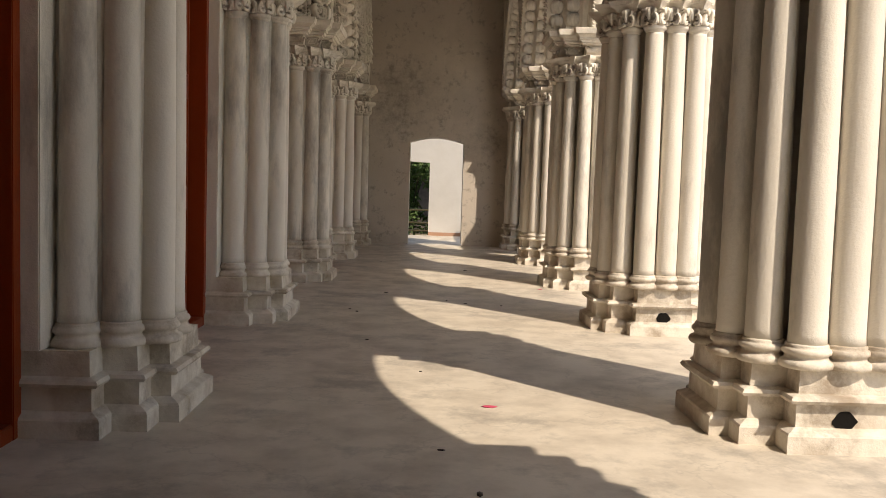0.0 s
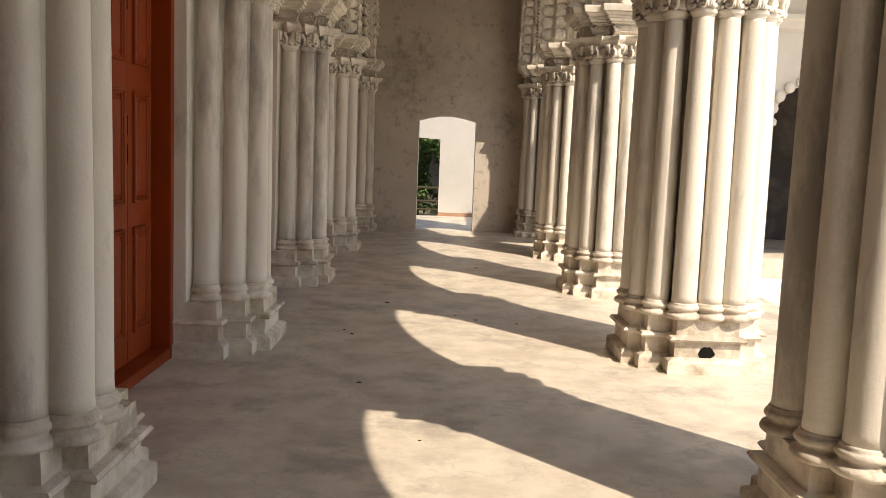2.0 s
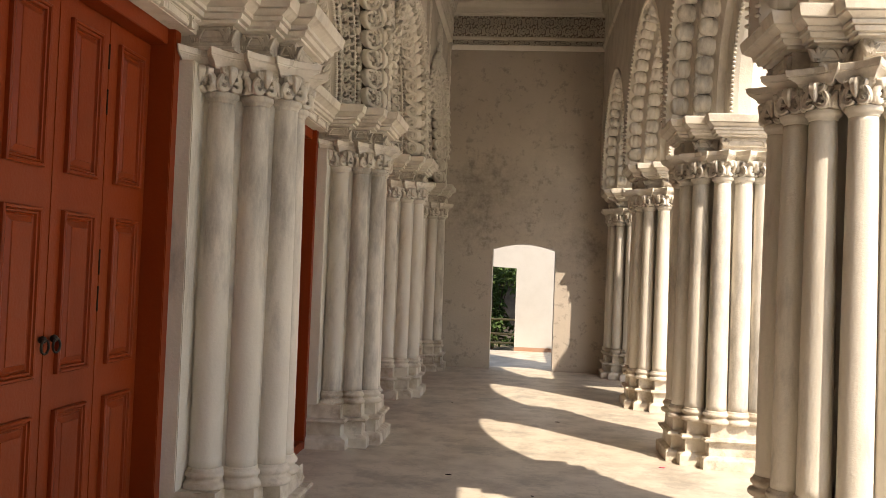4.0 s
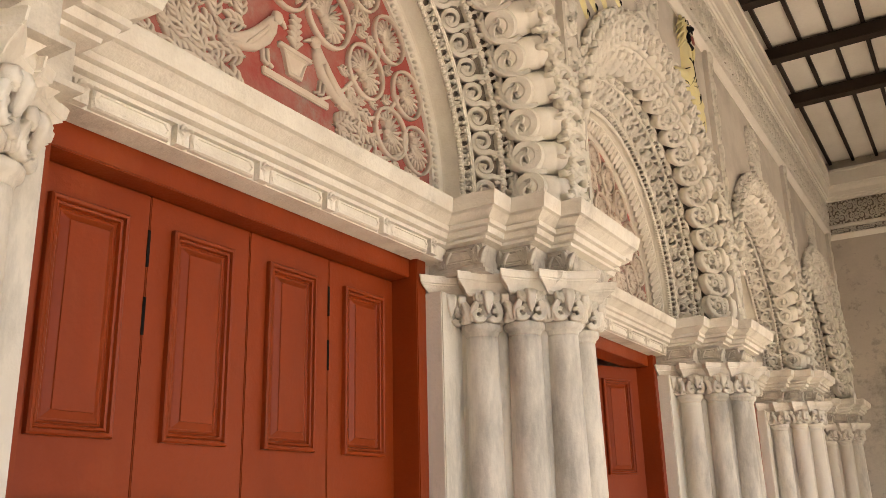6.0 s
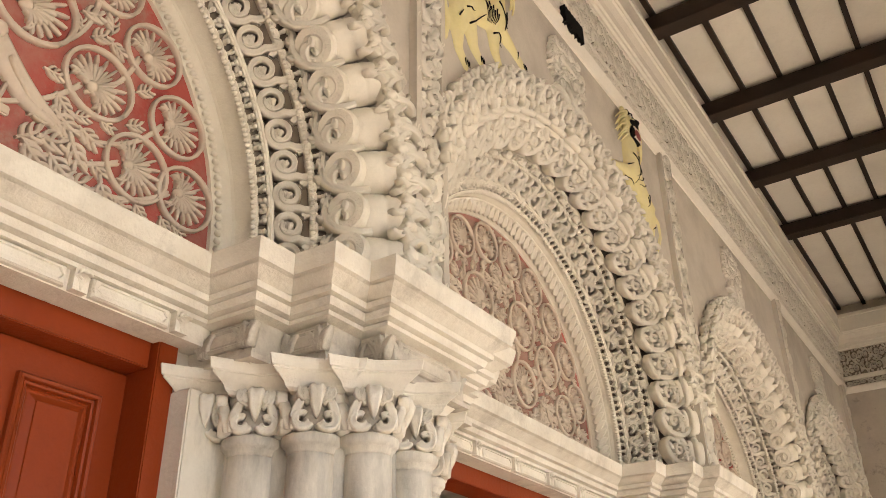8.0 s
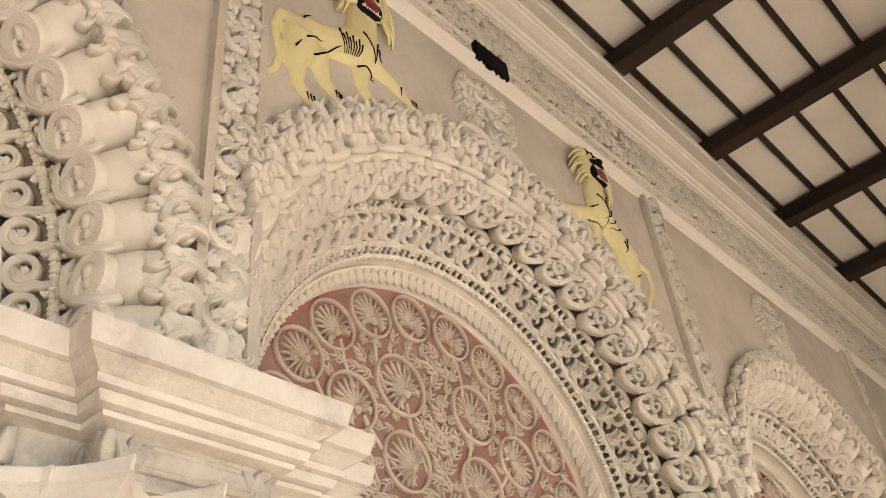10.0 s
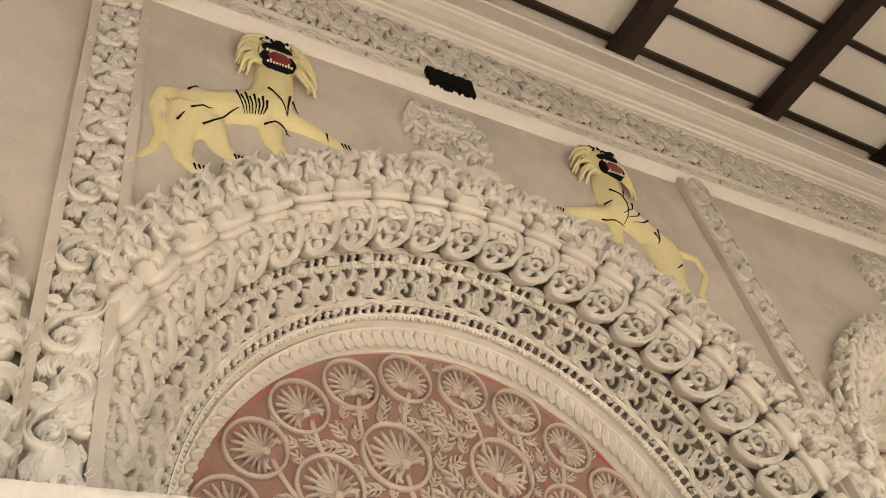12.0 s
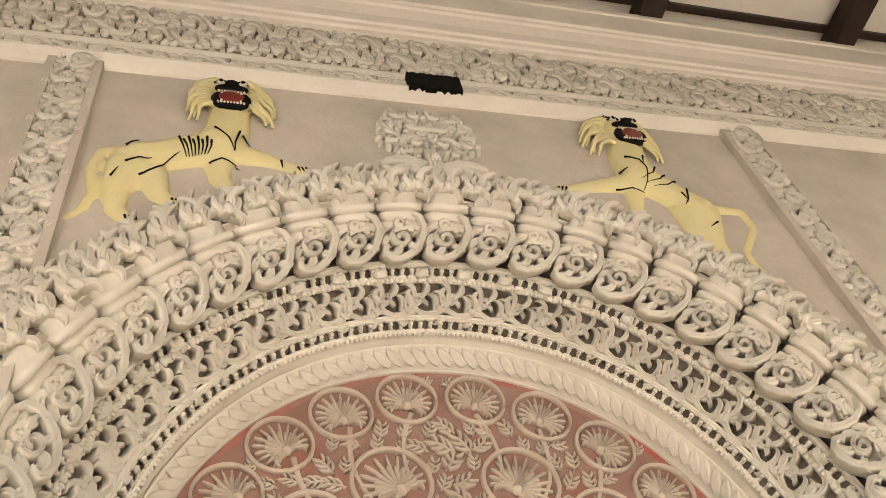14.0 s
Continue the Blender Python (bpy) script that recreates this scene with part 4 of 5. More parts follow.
for i, c in enumerate(ARCHES):
    kind = "b" if i in (0, 2, 4) else "a"
    e = thing("carved_arch", (0, c - 0.03 if i == 2 else c, 0), "deeply carved cream stucco arch round a red painted tympanum", "arch", "arches over the doors")
    if kind not in carved:
        d = carved[kind] = {}
        back = Matrix.Translation((-0.036, 0, ZC)) @ Matrix.Diagonal((1, 1.03, 1.03, 1)) @ Matrix.Translation((0, 0, -ZC)) if kind == "b" else Matrix()
        bm = bmesh.new()
        vs = [bm.verts.new((-1.548, 0.97 * math.cos(a), ZC + 0.97 * math.sin(a))) for a in arc_points(49)]
        vs += [bm.verts.new((-1.548, -0.97, ZK - 0.02)), bm.verts.new((-1.548, 0.97, ZK - 0.02))]
        bm.faces.new(vs)
        bm.transform(back)
        d["tympanum"] = part("tympanum", bm, RED if kind == "a" else FADED, e, "red painted ground of the tympanum")
        for p, q in ((0, 9), (11, 14), (16, 19), (21, 24), (26, 28)):
            d["moulding", p] = part("moulding", arch_sweep(ORDERS_B if kind == "b" and not p else ORDERS[p:q + 1], 0), STUCCO, e)
        # hollows coloured dark for the shade behind the carving, besides dust
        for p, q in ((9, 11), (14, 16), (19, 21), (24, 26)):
            d["groove", p] = part("groove", arch_sweep(ORDERS[p:q + 1], 0), DUST_SHADE, e, "dusty hollow coloured darker for the shade behind the carving")
        if kind == "b":
            d["rim"] = part("red_rim", arch_sweep([(0.962, -1.583), (0.972, -1.5825), (0.986, -1.5825)], 0), RIM, e, "bright red painted rim")
        fans, sprigs, stems = tympanum_carving(kind)
        stems.transform(back)
        d["fans"] = carving("palmette_carving", FAN, [back @ m for m in fans], RELIEF, e, kind="stuff")
        d["sprigs"] = carving("sprig_carving", SPRIG, [back @ m for m in sprigs], RELIEF, e, kind="stuff")
        d["vines"] = tagged(part("vine_carving", stems, RELIEF, e, smooth=True), kind="stuff")
        if kind == "b":
            d["edge"] = carving("leaf_border", BORDER, along_arch(1.006, -1.520, 0.047, 1.12, 0.62, 1.05), STUCCO, e, kind="stuff")
        else:
            d["edge"] = carving("rope_border", BEAD, along_arch(0.975, -1.522, 0.028, 0.0, 0.6, 0.8), STUCCO, e, kind="stuff")
            for s2 in (-1, 1):
                bird = d["bird", s2] = part("bird_relief", bird_relief(), RELIEF, e, "cream perched bird in low relief")
                bird.matrix_basis = Matrix.Translation((-1.546, 0.06 + s2 * 0.165, ZC + 0.185)) @ Matrix.Diagonal((1, -s2, 1, 1))
            d["vase"] = part("vase_relief", vase_relief(), RELIEF, e, "cream footed planter in low relief")
            d["vase"].matrix_basis = Matrix.Translation((-1.546, 0.06, ZC + 0.125))
            d["ledge"] = part("ledge_relief", box((-1.549, -0.10, ZC + 0.075), (-1.534, 0.25, ZC + 0.105), 0.004), RELIEF, e, "plain ledge under the birds")
        d["bead1"] = carving("beading", DRILLED, along_arch(1.074, -1.416, 0.0375, TILT, 0.0, 1.12), STUCCO, e, kind="stuff")
        d["bead2"] = carving("beading", DRILLED, along_arch(1.216, -1.286, 0.0375, TILT, 0.0, 1.12), STUCCO, e, kind="stuff")
        d["band"] = carving("scroll_band", SPRAY if kind == "b" else RING, along_arch(1.155, -1.385, 0.125 if kind == "b" else 0.112, TILT, 0.25 if kind == "b" else 1.57, 1.12 if kind == "b" else 1.04, 0.12), STUCCO, e, kind="stuff")
    else:
        for o in carved[kind].values():
            q = share(o, o.matrix_basis.copy(), e)
            if o.get("kind"):
                q["kind"] = o["kind"]
    # dark ring in place of the shadow between the leaf tufts
    if "bed" not in carved:
        carved["bed"] = part("leaf_bed", arch_sweep([(1.402, -1.0965), (1.43, -1.094), (1.45, -1.094), (1.456, -1.0975)], 0), DUST_SHADE, e, "dark bed painted as shade behind the leaf order")
    else:
        share(carved["bed"], Matrix(), e)
    # brackets of the great order and leaf tufts
    for k, m in enumerate(along_arch(1.232, -1.262, 0.158 if kind == "b" else 0.15, TILT)):
        if kind == "b":
            m = m @ Matrix.Diagonal((1.1, 1.2, 1.06, 1))
        key = "roll_" + kind
        if key not in carved:
            carved[key] = part("scroll_bracket", ROLL_B.copy() if kind == "b" else ROLL_A.copy(), STUCCO, e)
            carved[key].matrix_basis = m
        else:
            share(carved[key], m, e)
    tufts = along_arch(1.43, -1.07, 0.118, 0.2, 0.0, 0.98, 0.4) + along_arch(1.485, -1.085, 0.105, 0.05, 0.0, 0.82, 0.5)
    if kind == "a":
        tufts = along_arch(1.385, -1.075, 0.10, 0.15, 0.0, 1.05, 0.4) + along_arch(1.43, -1.09, 0.12, 0.05, 0.0, 0.9, 0.5)
    tufts = [m for m in tufts if -1.33 < m.translation.y < 1.405]
    if i == 2:
        for m in tufts:
            if "tuft" not in carved:
                carved["tuft"] = part("leaf_tuft", TUFT.copy(), STUCCO, e)
                carved["tuft"].matrix_basis = m
            else:
                share(carved["tuft"], m, e)
    else:
        carving("leaf_carving", TUFT, tufts, STUCCO, e, kind="stuff")
    # finial over the crown
    q = tagged(part("finial", FINIAL.copy(), STUCCO, e, "carved round tree of scrolls over the crown"), kind="stuff")
    q.matrix_basis = Matrix.Translation((WALL_L, -0.01, 4.755)) @ Matrix.Diagonal((1.5, 1.16, 1.12, 1))

# ---- strips between the panels, and friezes under the ceiling ----
for y in PIERS:
    y += 0.06
    e = thing("carved_strip", (WALL_L, y, 0), "upright carved scroll strip between two raised fillets", "moulding", "strips between the arches")
    for s2 in (-1, 1):
        part("fillet", along_y([(-0.01, ZK), (0.035, ZK), (0.035, 5.07), (-0.01, 5.07)], s2 * 0.085 - 0.016, s2 * 0.085 + 0.016), PLASTER, e)
    # ground colour includes painted shade behind the scrolls
    part("ground", box((-0.01, -0.07, ZK), (0.004, 0.07, 5.07)), DUST_SHADE, e, "dusty ground coloured darker for the shade behind the scrolls")
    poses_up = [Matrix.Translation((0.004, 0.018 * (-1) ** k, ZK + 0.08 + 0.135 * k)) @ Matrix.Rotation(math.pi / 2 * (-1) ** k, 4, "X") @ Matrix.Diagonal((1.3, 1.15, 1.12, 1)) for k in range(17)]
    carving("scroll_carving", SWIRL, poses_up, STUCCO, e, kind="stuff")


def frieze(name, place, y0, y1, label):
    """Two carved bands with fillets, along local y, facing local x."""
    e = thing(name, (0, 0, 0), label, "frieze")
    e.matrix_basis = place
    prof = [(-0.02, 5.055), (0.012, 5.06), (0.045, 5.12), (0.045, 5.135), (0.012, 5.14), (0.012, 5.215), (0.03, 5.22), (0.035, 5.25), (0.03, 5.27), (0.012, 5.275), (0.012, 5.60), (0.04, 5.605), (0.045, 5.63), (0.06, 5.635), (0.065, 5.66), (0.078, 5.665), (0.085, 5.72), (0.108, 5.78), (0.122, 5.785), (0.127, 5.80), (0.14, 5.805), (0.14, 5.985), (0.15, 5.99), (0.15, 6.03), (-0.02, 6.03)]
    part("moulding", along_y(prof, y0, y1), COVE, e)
    # both band grounds carry shade in their colour, on top of dust
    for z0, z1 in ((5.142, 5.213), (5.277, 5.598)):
        part("ground", box((0.0, y0, z0), (0.016, y1, z1)), DUST_SHADE, e, "dusty ground coloured darker for the shade behind the leaves")
    n = int((y1 - y0) / 0.155)
    carving("scroll_carving", SWIRL, [Matrix.Translation((0.010, y0 + 0.08 + (y1 - y0 - 0.16) * k / (n - 1), 5.178)) @ Matrix.Rotation(math.pi * (k % 2), 4, "X") @ Matrix.Diagonal((0.9, 1.0, 0.66, 1)) for k in range(n)], STUCCO, e, kind="stuff")
    n = int((y1 - y0) / 0.128)
    rows = [Matrix.Translation((0.010, y0 + 0.08 + (y1 - y0 - 0.16) * k / (n - 1), 5.362 + 0.152 * j)) @ Matrix.Rotation(math.pi * ((k + j) % 2) + rng.uniform(-0.3, 0.3), 4, "X") @ Matrix.Diagonal((1.15, 0.92, 1.2, 1)) for k in range(n) for j in (0, 1)]
    carving("leaf_carving", SWIRL, rows, STUCCO, e, kind="stuff")
    return e


frieze("carved_frieze", Matrix.Translation((WALL_L, 0, 0)), 1.2, END, "cream frieze of carved leaves and scrolls under the ceiling")
frieze("carved_frieze", Matrix.Translation((0, END, 0)) @ Matrix.Rotation(-math.pi / 2, 4, "Z"), WALL_L, WALL_R, "grey-cream frieze of figures and scrolls on the end wall")
tagged(part("trim_right", along_y([(WALL_R + 0.02, 5.06), (WALL_R - 0.03, 5.1), (WALL_R - 0.03, 5.14), (WALL_R - 0.01, 5.15), (WALL_R - 0.01, 5.6), (WALL_R - 0.05, 5.66), (WALL_R - 0.08, 5.8), (WALL_R - 0.10, 5.9), (WALL_R - 0.14, 6.03), (WALL_R + 0.02, 6.03)], BACK, END), MOULD), "cream moulded cornice over the arcade", "cornice", kind="structure")

# ---- open arcade: arches with fluted roll orders ----
arc = {}
OPEN = [(1.36, WALL_R - 0.0), (1.335, WALL_R + 0.05), (1.33, WALL_R + 0.14), (1.21, WALL_R + 0.20), (1.20, WALL_R + 0.30), (1.09, WALL_R + 0.36), (1.08, WALL_R + 0.42), (0.985, WALL_R + 0.44), (0.965, WALL_R + 0.46), (0.955, WALL_R + 0.50), (0.955, WALL_R + 0.60), (0.985, WALL_R + 0.64), (1.08, WALL_R + 0.68), (1.2, WALL_R + 0.80), (1.33, WALL_R + 0.93), (1.35, WALL_R + 0.98)]


def scallop():
    bm = bmesh.new()
    rings = []
    for u, q in ((0, 0.55), (0.12, 0.9), (0.3, 1.0), (0.32, 0.94), (0.36, 1.0), (0.64, 1.0), (0.66, 0.94), (0.7, 1.0), (0.88, 0.9), (1, 0.55)):
        rings.append([(-0.085 + 0.17 * u, 0.078 * q * math.cos(math.pi * k / 8), -0.062 * q * math.sin(math.pi * k / 8) + 0.01) for k in range(9)])
    merge(bm, loft(rings))
    for f in bm.faces:
        f.smooth = True
    return bm


SCALLOP = scallop()
for i, c in enumerate(ARCHES):
    e = thing("open_arch", (0, c, 0), "open arch with two rows of limewashed fluted rolls", "arch", "arches of the open arcade")
    if not arc:
        arc["m"] = part("moulding", arch_sweep(OPEN, 0), LIME, e)
        arc["b"] = carving("beading", BEAD, along_arch(0.968, WALL_R + 0.45, 0.036, -0.6), LIME, e, kind="stuff")
        arc["b2"] = carving("beading", BEAD, along_arch(1.365, WALL_R - 0.005, 0.05, 0.0), STUCCO, e, kind="stuff")
    else:
        for o in arc.values():
            q = share(o, Matrix(), e)
            if o.get("kind"):
                q["kind"] = o["kind"]
    for r, x in ((1.325, WALL_R + 0.115), (1.195, WALL_R + 0.275)):
        for m in along_arch(r, x, 0.155, 0.35):
            if "roll" not in carved:
                carved["roll"] = part("fluted_roll", SCALLOP.copy(), LIME, e)
                carved["roll"].matrix_basis = m
            else:
                share(carved["roll"], m, e)

# ---- ceiling beams ----
for k in range(11):
    y = 9.05 + 1.24 * (k - 7)
    if BACK < y < END - 0.1:
        tagged(part("ceiling_beam", box((-1.2, y - 0.07, 6.025), (1.5, y + 0.07, 6.16), 0.006), WOOD), "dark wooden ceiling beam", "beam", "ceiling beams")
for k in range(8):
    x = -0.93 + 0.297 * k
    tagged(part("ceiling_joist", box((x - 0.02, BACK, 6.15), (x + 0.02, END, 6.195)), WOOD), "dark thin ceiling joist", "joist", "ceiling joists")

# ---- lions in relief ----
def limb(pts):
    """A tapering limb through (y, z, radius)."""
    fine = []
    for (a, b) in zip(pts, pts[1:]):
        for k in range(4):
            fine.append([a[j] + (b[j] - a[j]) * k / 4 for j in range(3)])
    fine.append(list(pts[-1]))
    n = 10
    rings = []
    fine = [[y, z, r * 1.03] for y, z, r in fine]
    for k, (y, z, r) in enumerate(fine):
        p, q = fine[max(k - 1, 0)], fine[min(k + 1, len(fine) - 1)]
        dy, dz = q[0] - p[0], q[1] - p[1]
        d = math.hypot(dy, dz) or 1
        rings.append([(0.70 * r * math.sin(2 * math.pi * j / n), y + r * math.cos(2 * math.pi * j / n) * dz / d, z - r * math.cos(2 * math.pi * j / n) * dy / d) for j in range(n)])
    y, z, r = fine[0]
    bm = loft(rings)
    merge(bm, ball(r * 0.98, 0.62, 1, 1, 10, 6), Matrix.Translation((0, y, z)))
    y, z, r = fine[-1]
    merge(bm, ball(r * 1.05, 0.7, 1, 1, 10, 6), Matrix.Translation((0, y, z)))
    return bm


def modelled(limbs):
    """The limbs of a relief grown together into one smooth plaster body."""
    bm = bmesh.new()
    for pts in limbs:
        merge(bm, limb(pts))
    tmp = part("clay", bm, YELLOW)
    grow = tmp.modifiers.new("grow", "REMESH")
    grow.mode, grow.voxel_size = "VOXEL", 0.009
    ease = tmp.modifiers.new("ease", "SMOOTH")
    ease.factor, ease.iterations = 0.5, 7
    me = bpy.data.meshes.new_from_object(tmp.evaluated_get(bpy.context.evaluated_depsgraph_get()))
    bpy.data.objects.remove(tmp)
    out = bmesh.new()
    out.from_mesh(me)
    return out


def lion(limbs, head, mane, stripes, label, turn=0.0):
    """A lion in relief on the wall: one mesh in painted colours."""
    bm = bmesh.new()

    def add(src, slot):
        before = len(bm.faces)
        merge(bm, src)
        bm.faces.ensure_lookup_table()
        for f in bm.faces[before:]:
            f.material_index, f.smooth = slot, True
    hy, hz, hr = head
    body = modelled(limbs + [[(hy, hz - 0.05, hr), (hy, hz + 0.035, hr * 0.9)], [(hy + turn, hz - 0.05, hr * 0.85), (hy + turn, hz + 0.0, hr * 0.8)]])
    add(body, 0)
    skin = np.array([v.co[:] for v in body.verts])

    def proud(y, z):
        near = skin[np.hypot(skin[:, 1] - y, skin[:, 2] - z) < 0.016]
        return float(near[:, 0].max()) if len(near) else 0.012
    for y0, z0, y1, z1, y2, z2 in mane:
        pts = []
        for k in range(10):
            u = k / 9
            wave = 0.014 * math.sin(8.5 * u) * u
            pts.append((0.022 + 0.035 * math.sin(math.pi * u), (1 - u) ** 2 * y0 + 2 * u * (1 - u) * y1 + u * u * y2 + wave, (1 - u) ** 2 * z0 + 2 * u * (1 - u) * z1 + u * u * z2 + wave))
        add(tube(pts, 0.0135, 6, lambda u: 1.2 - 0.85 * u), 0)
    x = 0.70 * hr
    hy += turn
    src = bmesh.new()
    for s2 in (-1, 1):
        merge(src, ball(0.026, 0.6), Matrix.Translation((0.03, hy - turn + s2 * hr * 0.9, hz + hr * 0.95)))
    add(src, 0)
    # dark muzzle, nose and brow strokes
    src = bmesh.new()
    merge(src, ball(0.078, 0.30, 1.0, 0.92, 18, 8), Matrix.Translation((x - 0.008, hy, hz - 0.062)))
    merge(src, ball(0.056, 0.34, 1.2, 0.50, 12, 6), Matrix.Translation((x - 0.006, hy, hz + 0.020)))
    merge(src, ball(0.024, 0.9, 1.2, 0.7), Matrix.Translation((x + 0.010, hy, hz + 0.030)))
    for s2 in (-1, 1):
        merge(src, ball(0.008, 0.8), Matrix.Translation((x + 0.001, hy + s2 * 0.042, hz + 0.072)))
        for k in range(6):
            merge(src, tube([(x - 0.012, hy + s2 * (0.012 + 0.012 * k), hz + 0.086 + 0.004 * k), (x - 0.020, hy + s2 * (0.016 + 0.014 * k), hz + 0.112 - 0.003 * k)], 0.0040, 4))
        merge(src, tube([(x - 0.004, hy + s2 * 0.018, hz + 0.064), (x - 0.002, hy + s2 * 0.042, hz + 0.086), (x - 0.012, hy + s2 * 0.068, hz + 0.070)], 0.005, 4))
    add(src, 1)
    src = bmesh.new()
    merge(src, ball(0.064, 0.40, 1.0, 0.86, 18, 8), Matrix.Translation((x - 0.006, hy, hz - 0.064)))
    add(src, 2)
    src = bmesh.new()
    for s2 in (-1, 1):
        merge(src, ball(0.015, 0.5, 1.25, 0.8), Matrix.Translation((x - 0.006, hy + s2 * 0.042, hz + 0.072)))
    for k in range(9):
        y = hy - 0.048 + 0.012 * k
        q = 2.2 if k in (1, 7) else 1.0
        merge(src, ball(0.0062, 0.9, 0.95, 1.3 * q), Matrix.Translation((x + 0.010, y, hz - 0.026 - 0.007 * (q - 1))))
        merge(src, ball(0.0058, 0.9, 0.95, 1.2 * q), Matrix.Translation((x + 0.008, y, hz - 0.104 + 0.007 * (q - 1))))
    add(src, 3)
    src = bmesh.new()
    for pts in stripes:
        fine = [(a[0] + (b[0] - a[0]) * k / 4, a[1] + (b[1] - a[1]) * k / 4) for a, b in zip(pts, pts[1:]) for k in range(4)] + [pts[-1]]
        merge(src, tube([(proud(y, z), y, z) for y, z in fine], 0.0042, 4, lambda u: 1.2 - 0.85 * u))
    add(src, 1)
    ob = part("lion_relief", bm, YELLOW)
    for m in (BLACK, MOUTH, TOOTH):
        ob.data.materials.append(m)
    ob.location = (WALL_L - 0.005, 0, 0)
    return tagged(ob, label, "relief", "lions over the arch")


def tresses(hy, hz, left, right):
    """Locks of a mane that fall from the head to both sides, longer where left or right is larger."""
    out = []
    for s2, far in ((-1, left), (1, right)):
        for j in range(13):
            a = 1.25 - 0.19 * j
            y0, z0 = hy + s2 * 0.072 * math.cos(a), hz + 0.10 * math.sin(a)
            y2 = hy + s2 * (0.06 + far * (0.75 + 0.25 * (j % 3) / 2) * math.cos(a * 0.55))
            out.append((y0, z0, (y0 + y2) / 2 + s2 * 0.02, z0 + 0.01, y2, z0 - 0.10 - 0.02 * (j % 2)))
    return out


lion([[(6.55, 4.45, 0.084), (6.633, 4.475, 0.080), (6.737, 4.52, 0.086), (6.83, 4.57, 0.098)],
      [(6.83, 4.57, 0.098), (6.856, 4.70, 0.085), (6.862, 4.83, 0.078)],
      [(6.88, 4.535, 0.062), (6.997, 4.512, 0.041), (7.075, 4.482, 0.033), (7.128, 4.462, 0.031)],
      [(6.828, 4.47, 0.056), (6.84, 4.36, 0.040), (6.881, 4.305, 0.029)],
      [(6.54, 4.40, 0.084), (6.512, 4.25, 0.050), (6.521, 4.15, 0.035), (6.575, 4.10, 0.031)],
      [(6.61, 4.37, 0.060), (6.645, 4.25, 0.041), (6.71, 4.208, 0.028)],
      [(6.52, 4.50, 0.031), (6.44, 4.485, 0.025), (6.418, 4.38, 0.022), (6.443, 4.235, 0.021), (6.425, 4.155, 0.021), (6.383, 4.10, 0.017)]],
     (6.862, 4.90, 0.090), tresses(6.862, 4.90, 0.115, 0.10),
     [[(6.69 + 0.016 * k, 4.55 - 0.02 * (k % 2)), (6.705 + 0.014 * k, 4.50), (6.722 + 0.010 * k, 4.44 + 0.004 * k)] for k in range(8)]
     + [[(6.578, 4.32), (6.634, 4.375), (6.685, 4.44), (6.70, 4.455)], [(6.80, 4.43), (6.84, 4.46), (6.89, 4.45), (6.905, 4.43)], [(6.81, 4.62), (6.86, 4.56), (6.885, 4.50)], [(6.90, 4.62), (6.885, 4.54), (6.885, 4.50)], [(6.91, 4.60), (6.94, 4.56)], [(6.52, 4.48), (6.56, 4.53)], [(6.53, 4.37), (6.57, 4.40), (6.61, 4.41)], [(6.49, 4.30), (6.51, 4.34)], [(7.05, 4.50), (7.055, 4.46)]]
     + [[(7.11 + 0.014 * k, 4.47), (7.12 + 0.014 * k, 4.445)] for k in range(3)] + [[(6.555 + 0.016 * k, 4.115), (6.565 + 0.016 * k, 4.085)] for k in range(3)] + [[(6.69 + 0.014 * k, 4.22), (6.70 + 0.014 * k, 4.195)] for k in range(3)],
     "yellow painted plaster lion with open red mouth on the wall")
lion([[(8.72, 4.40, 0.094), (8.658, 4.47, 0.084), (8.587, 4.545, 0.084), (8.519, 4.61, 0.098)],
      [(8.519, 4.62, 0.098), (8.52, 4.745, 0.090), (8.552, 4.88, 0.080)],
      [(8.46, 4.57, 0.062), (8.315, 4.535, 0.041), (8.209, 4.503, 0.033), (8.135, 4.475, 0.031)],
      [(8.47, 4.53, 0.050), (8.44, 4.40, 0.034)],
      [(8.72, 4.37, 0.084), (8.708, 4.22, 0.050), (8.718, 4.10, 0.033), (8.685, 4.035, 0.029)],
      [(8.64, 4.40, 0.060), (8.637, 4.25, 0.039), (8.58, 4.17, 0.028)],
      [(8.80, 4.44, 0.031), (8.927, 4.435, 0.025), (8.935, 4.33, 0.022), (8.825, 4.17, 0.021), (8.826, 4.08, 0.020), (8.86, 4.005, 0.017)]],
     (8.535, 4.945, 0.090), tresses(8.535, 4.925, 0.165, 0.085),
     [[(8.60 + 0.028 * k, 4.66 - 0.05 * k), (8.56 + 0.022 * k, 4.59 - 0.035 * k), (8.50 + 0.02 * k, 4.55 - 0.02 * k)] for k in range(3)]
     + [[(8.47, 4.70), (8.53, 4.68), (8.54, 4.62), (8.52, 4.54), (8.50, 4.50)], [(8.56, 4.72), (8.54, 4.66)], [(8.42, 4.60), (8.46, 4.62)], [(8.38, 4.50), (8.45, 4.51), (8.50, 4.49)], [(8.68, 4.50), (8.655, 4.42), (8.64, 4.40)], [(8.645, 4.47), (8.655, 4.42)], [(8.74, 4.30), (8.70, 4.27)]]
     + [[(8.13 + 0.016 * k, 4.49), (8.12 + 0.016 * k, 4.465)] for k in range(3)] + [[(8.67 + 0.014 * k, 4.045), (8.665 + 0.014 * k, 4.02)] for k in range(3)],
     "pale yellow plaster lion with striped chest rearing on the wall", 0.03)

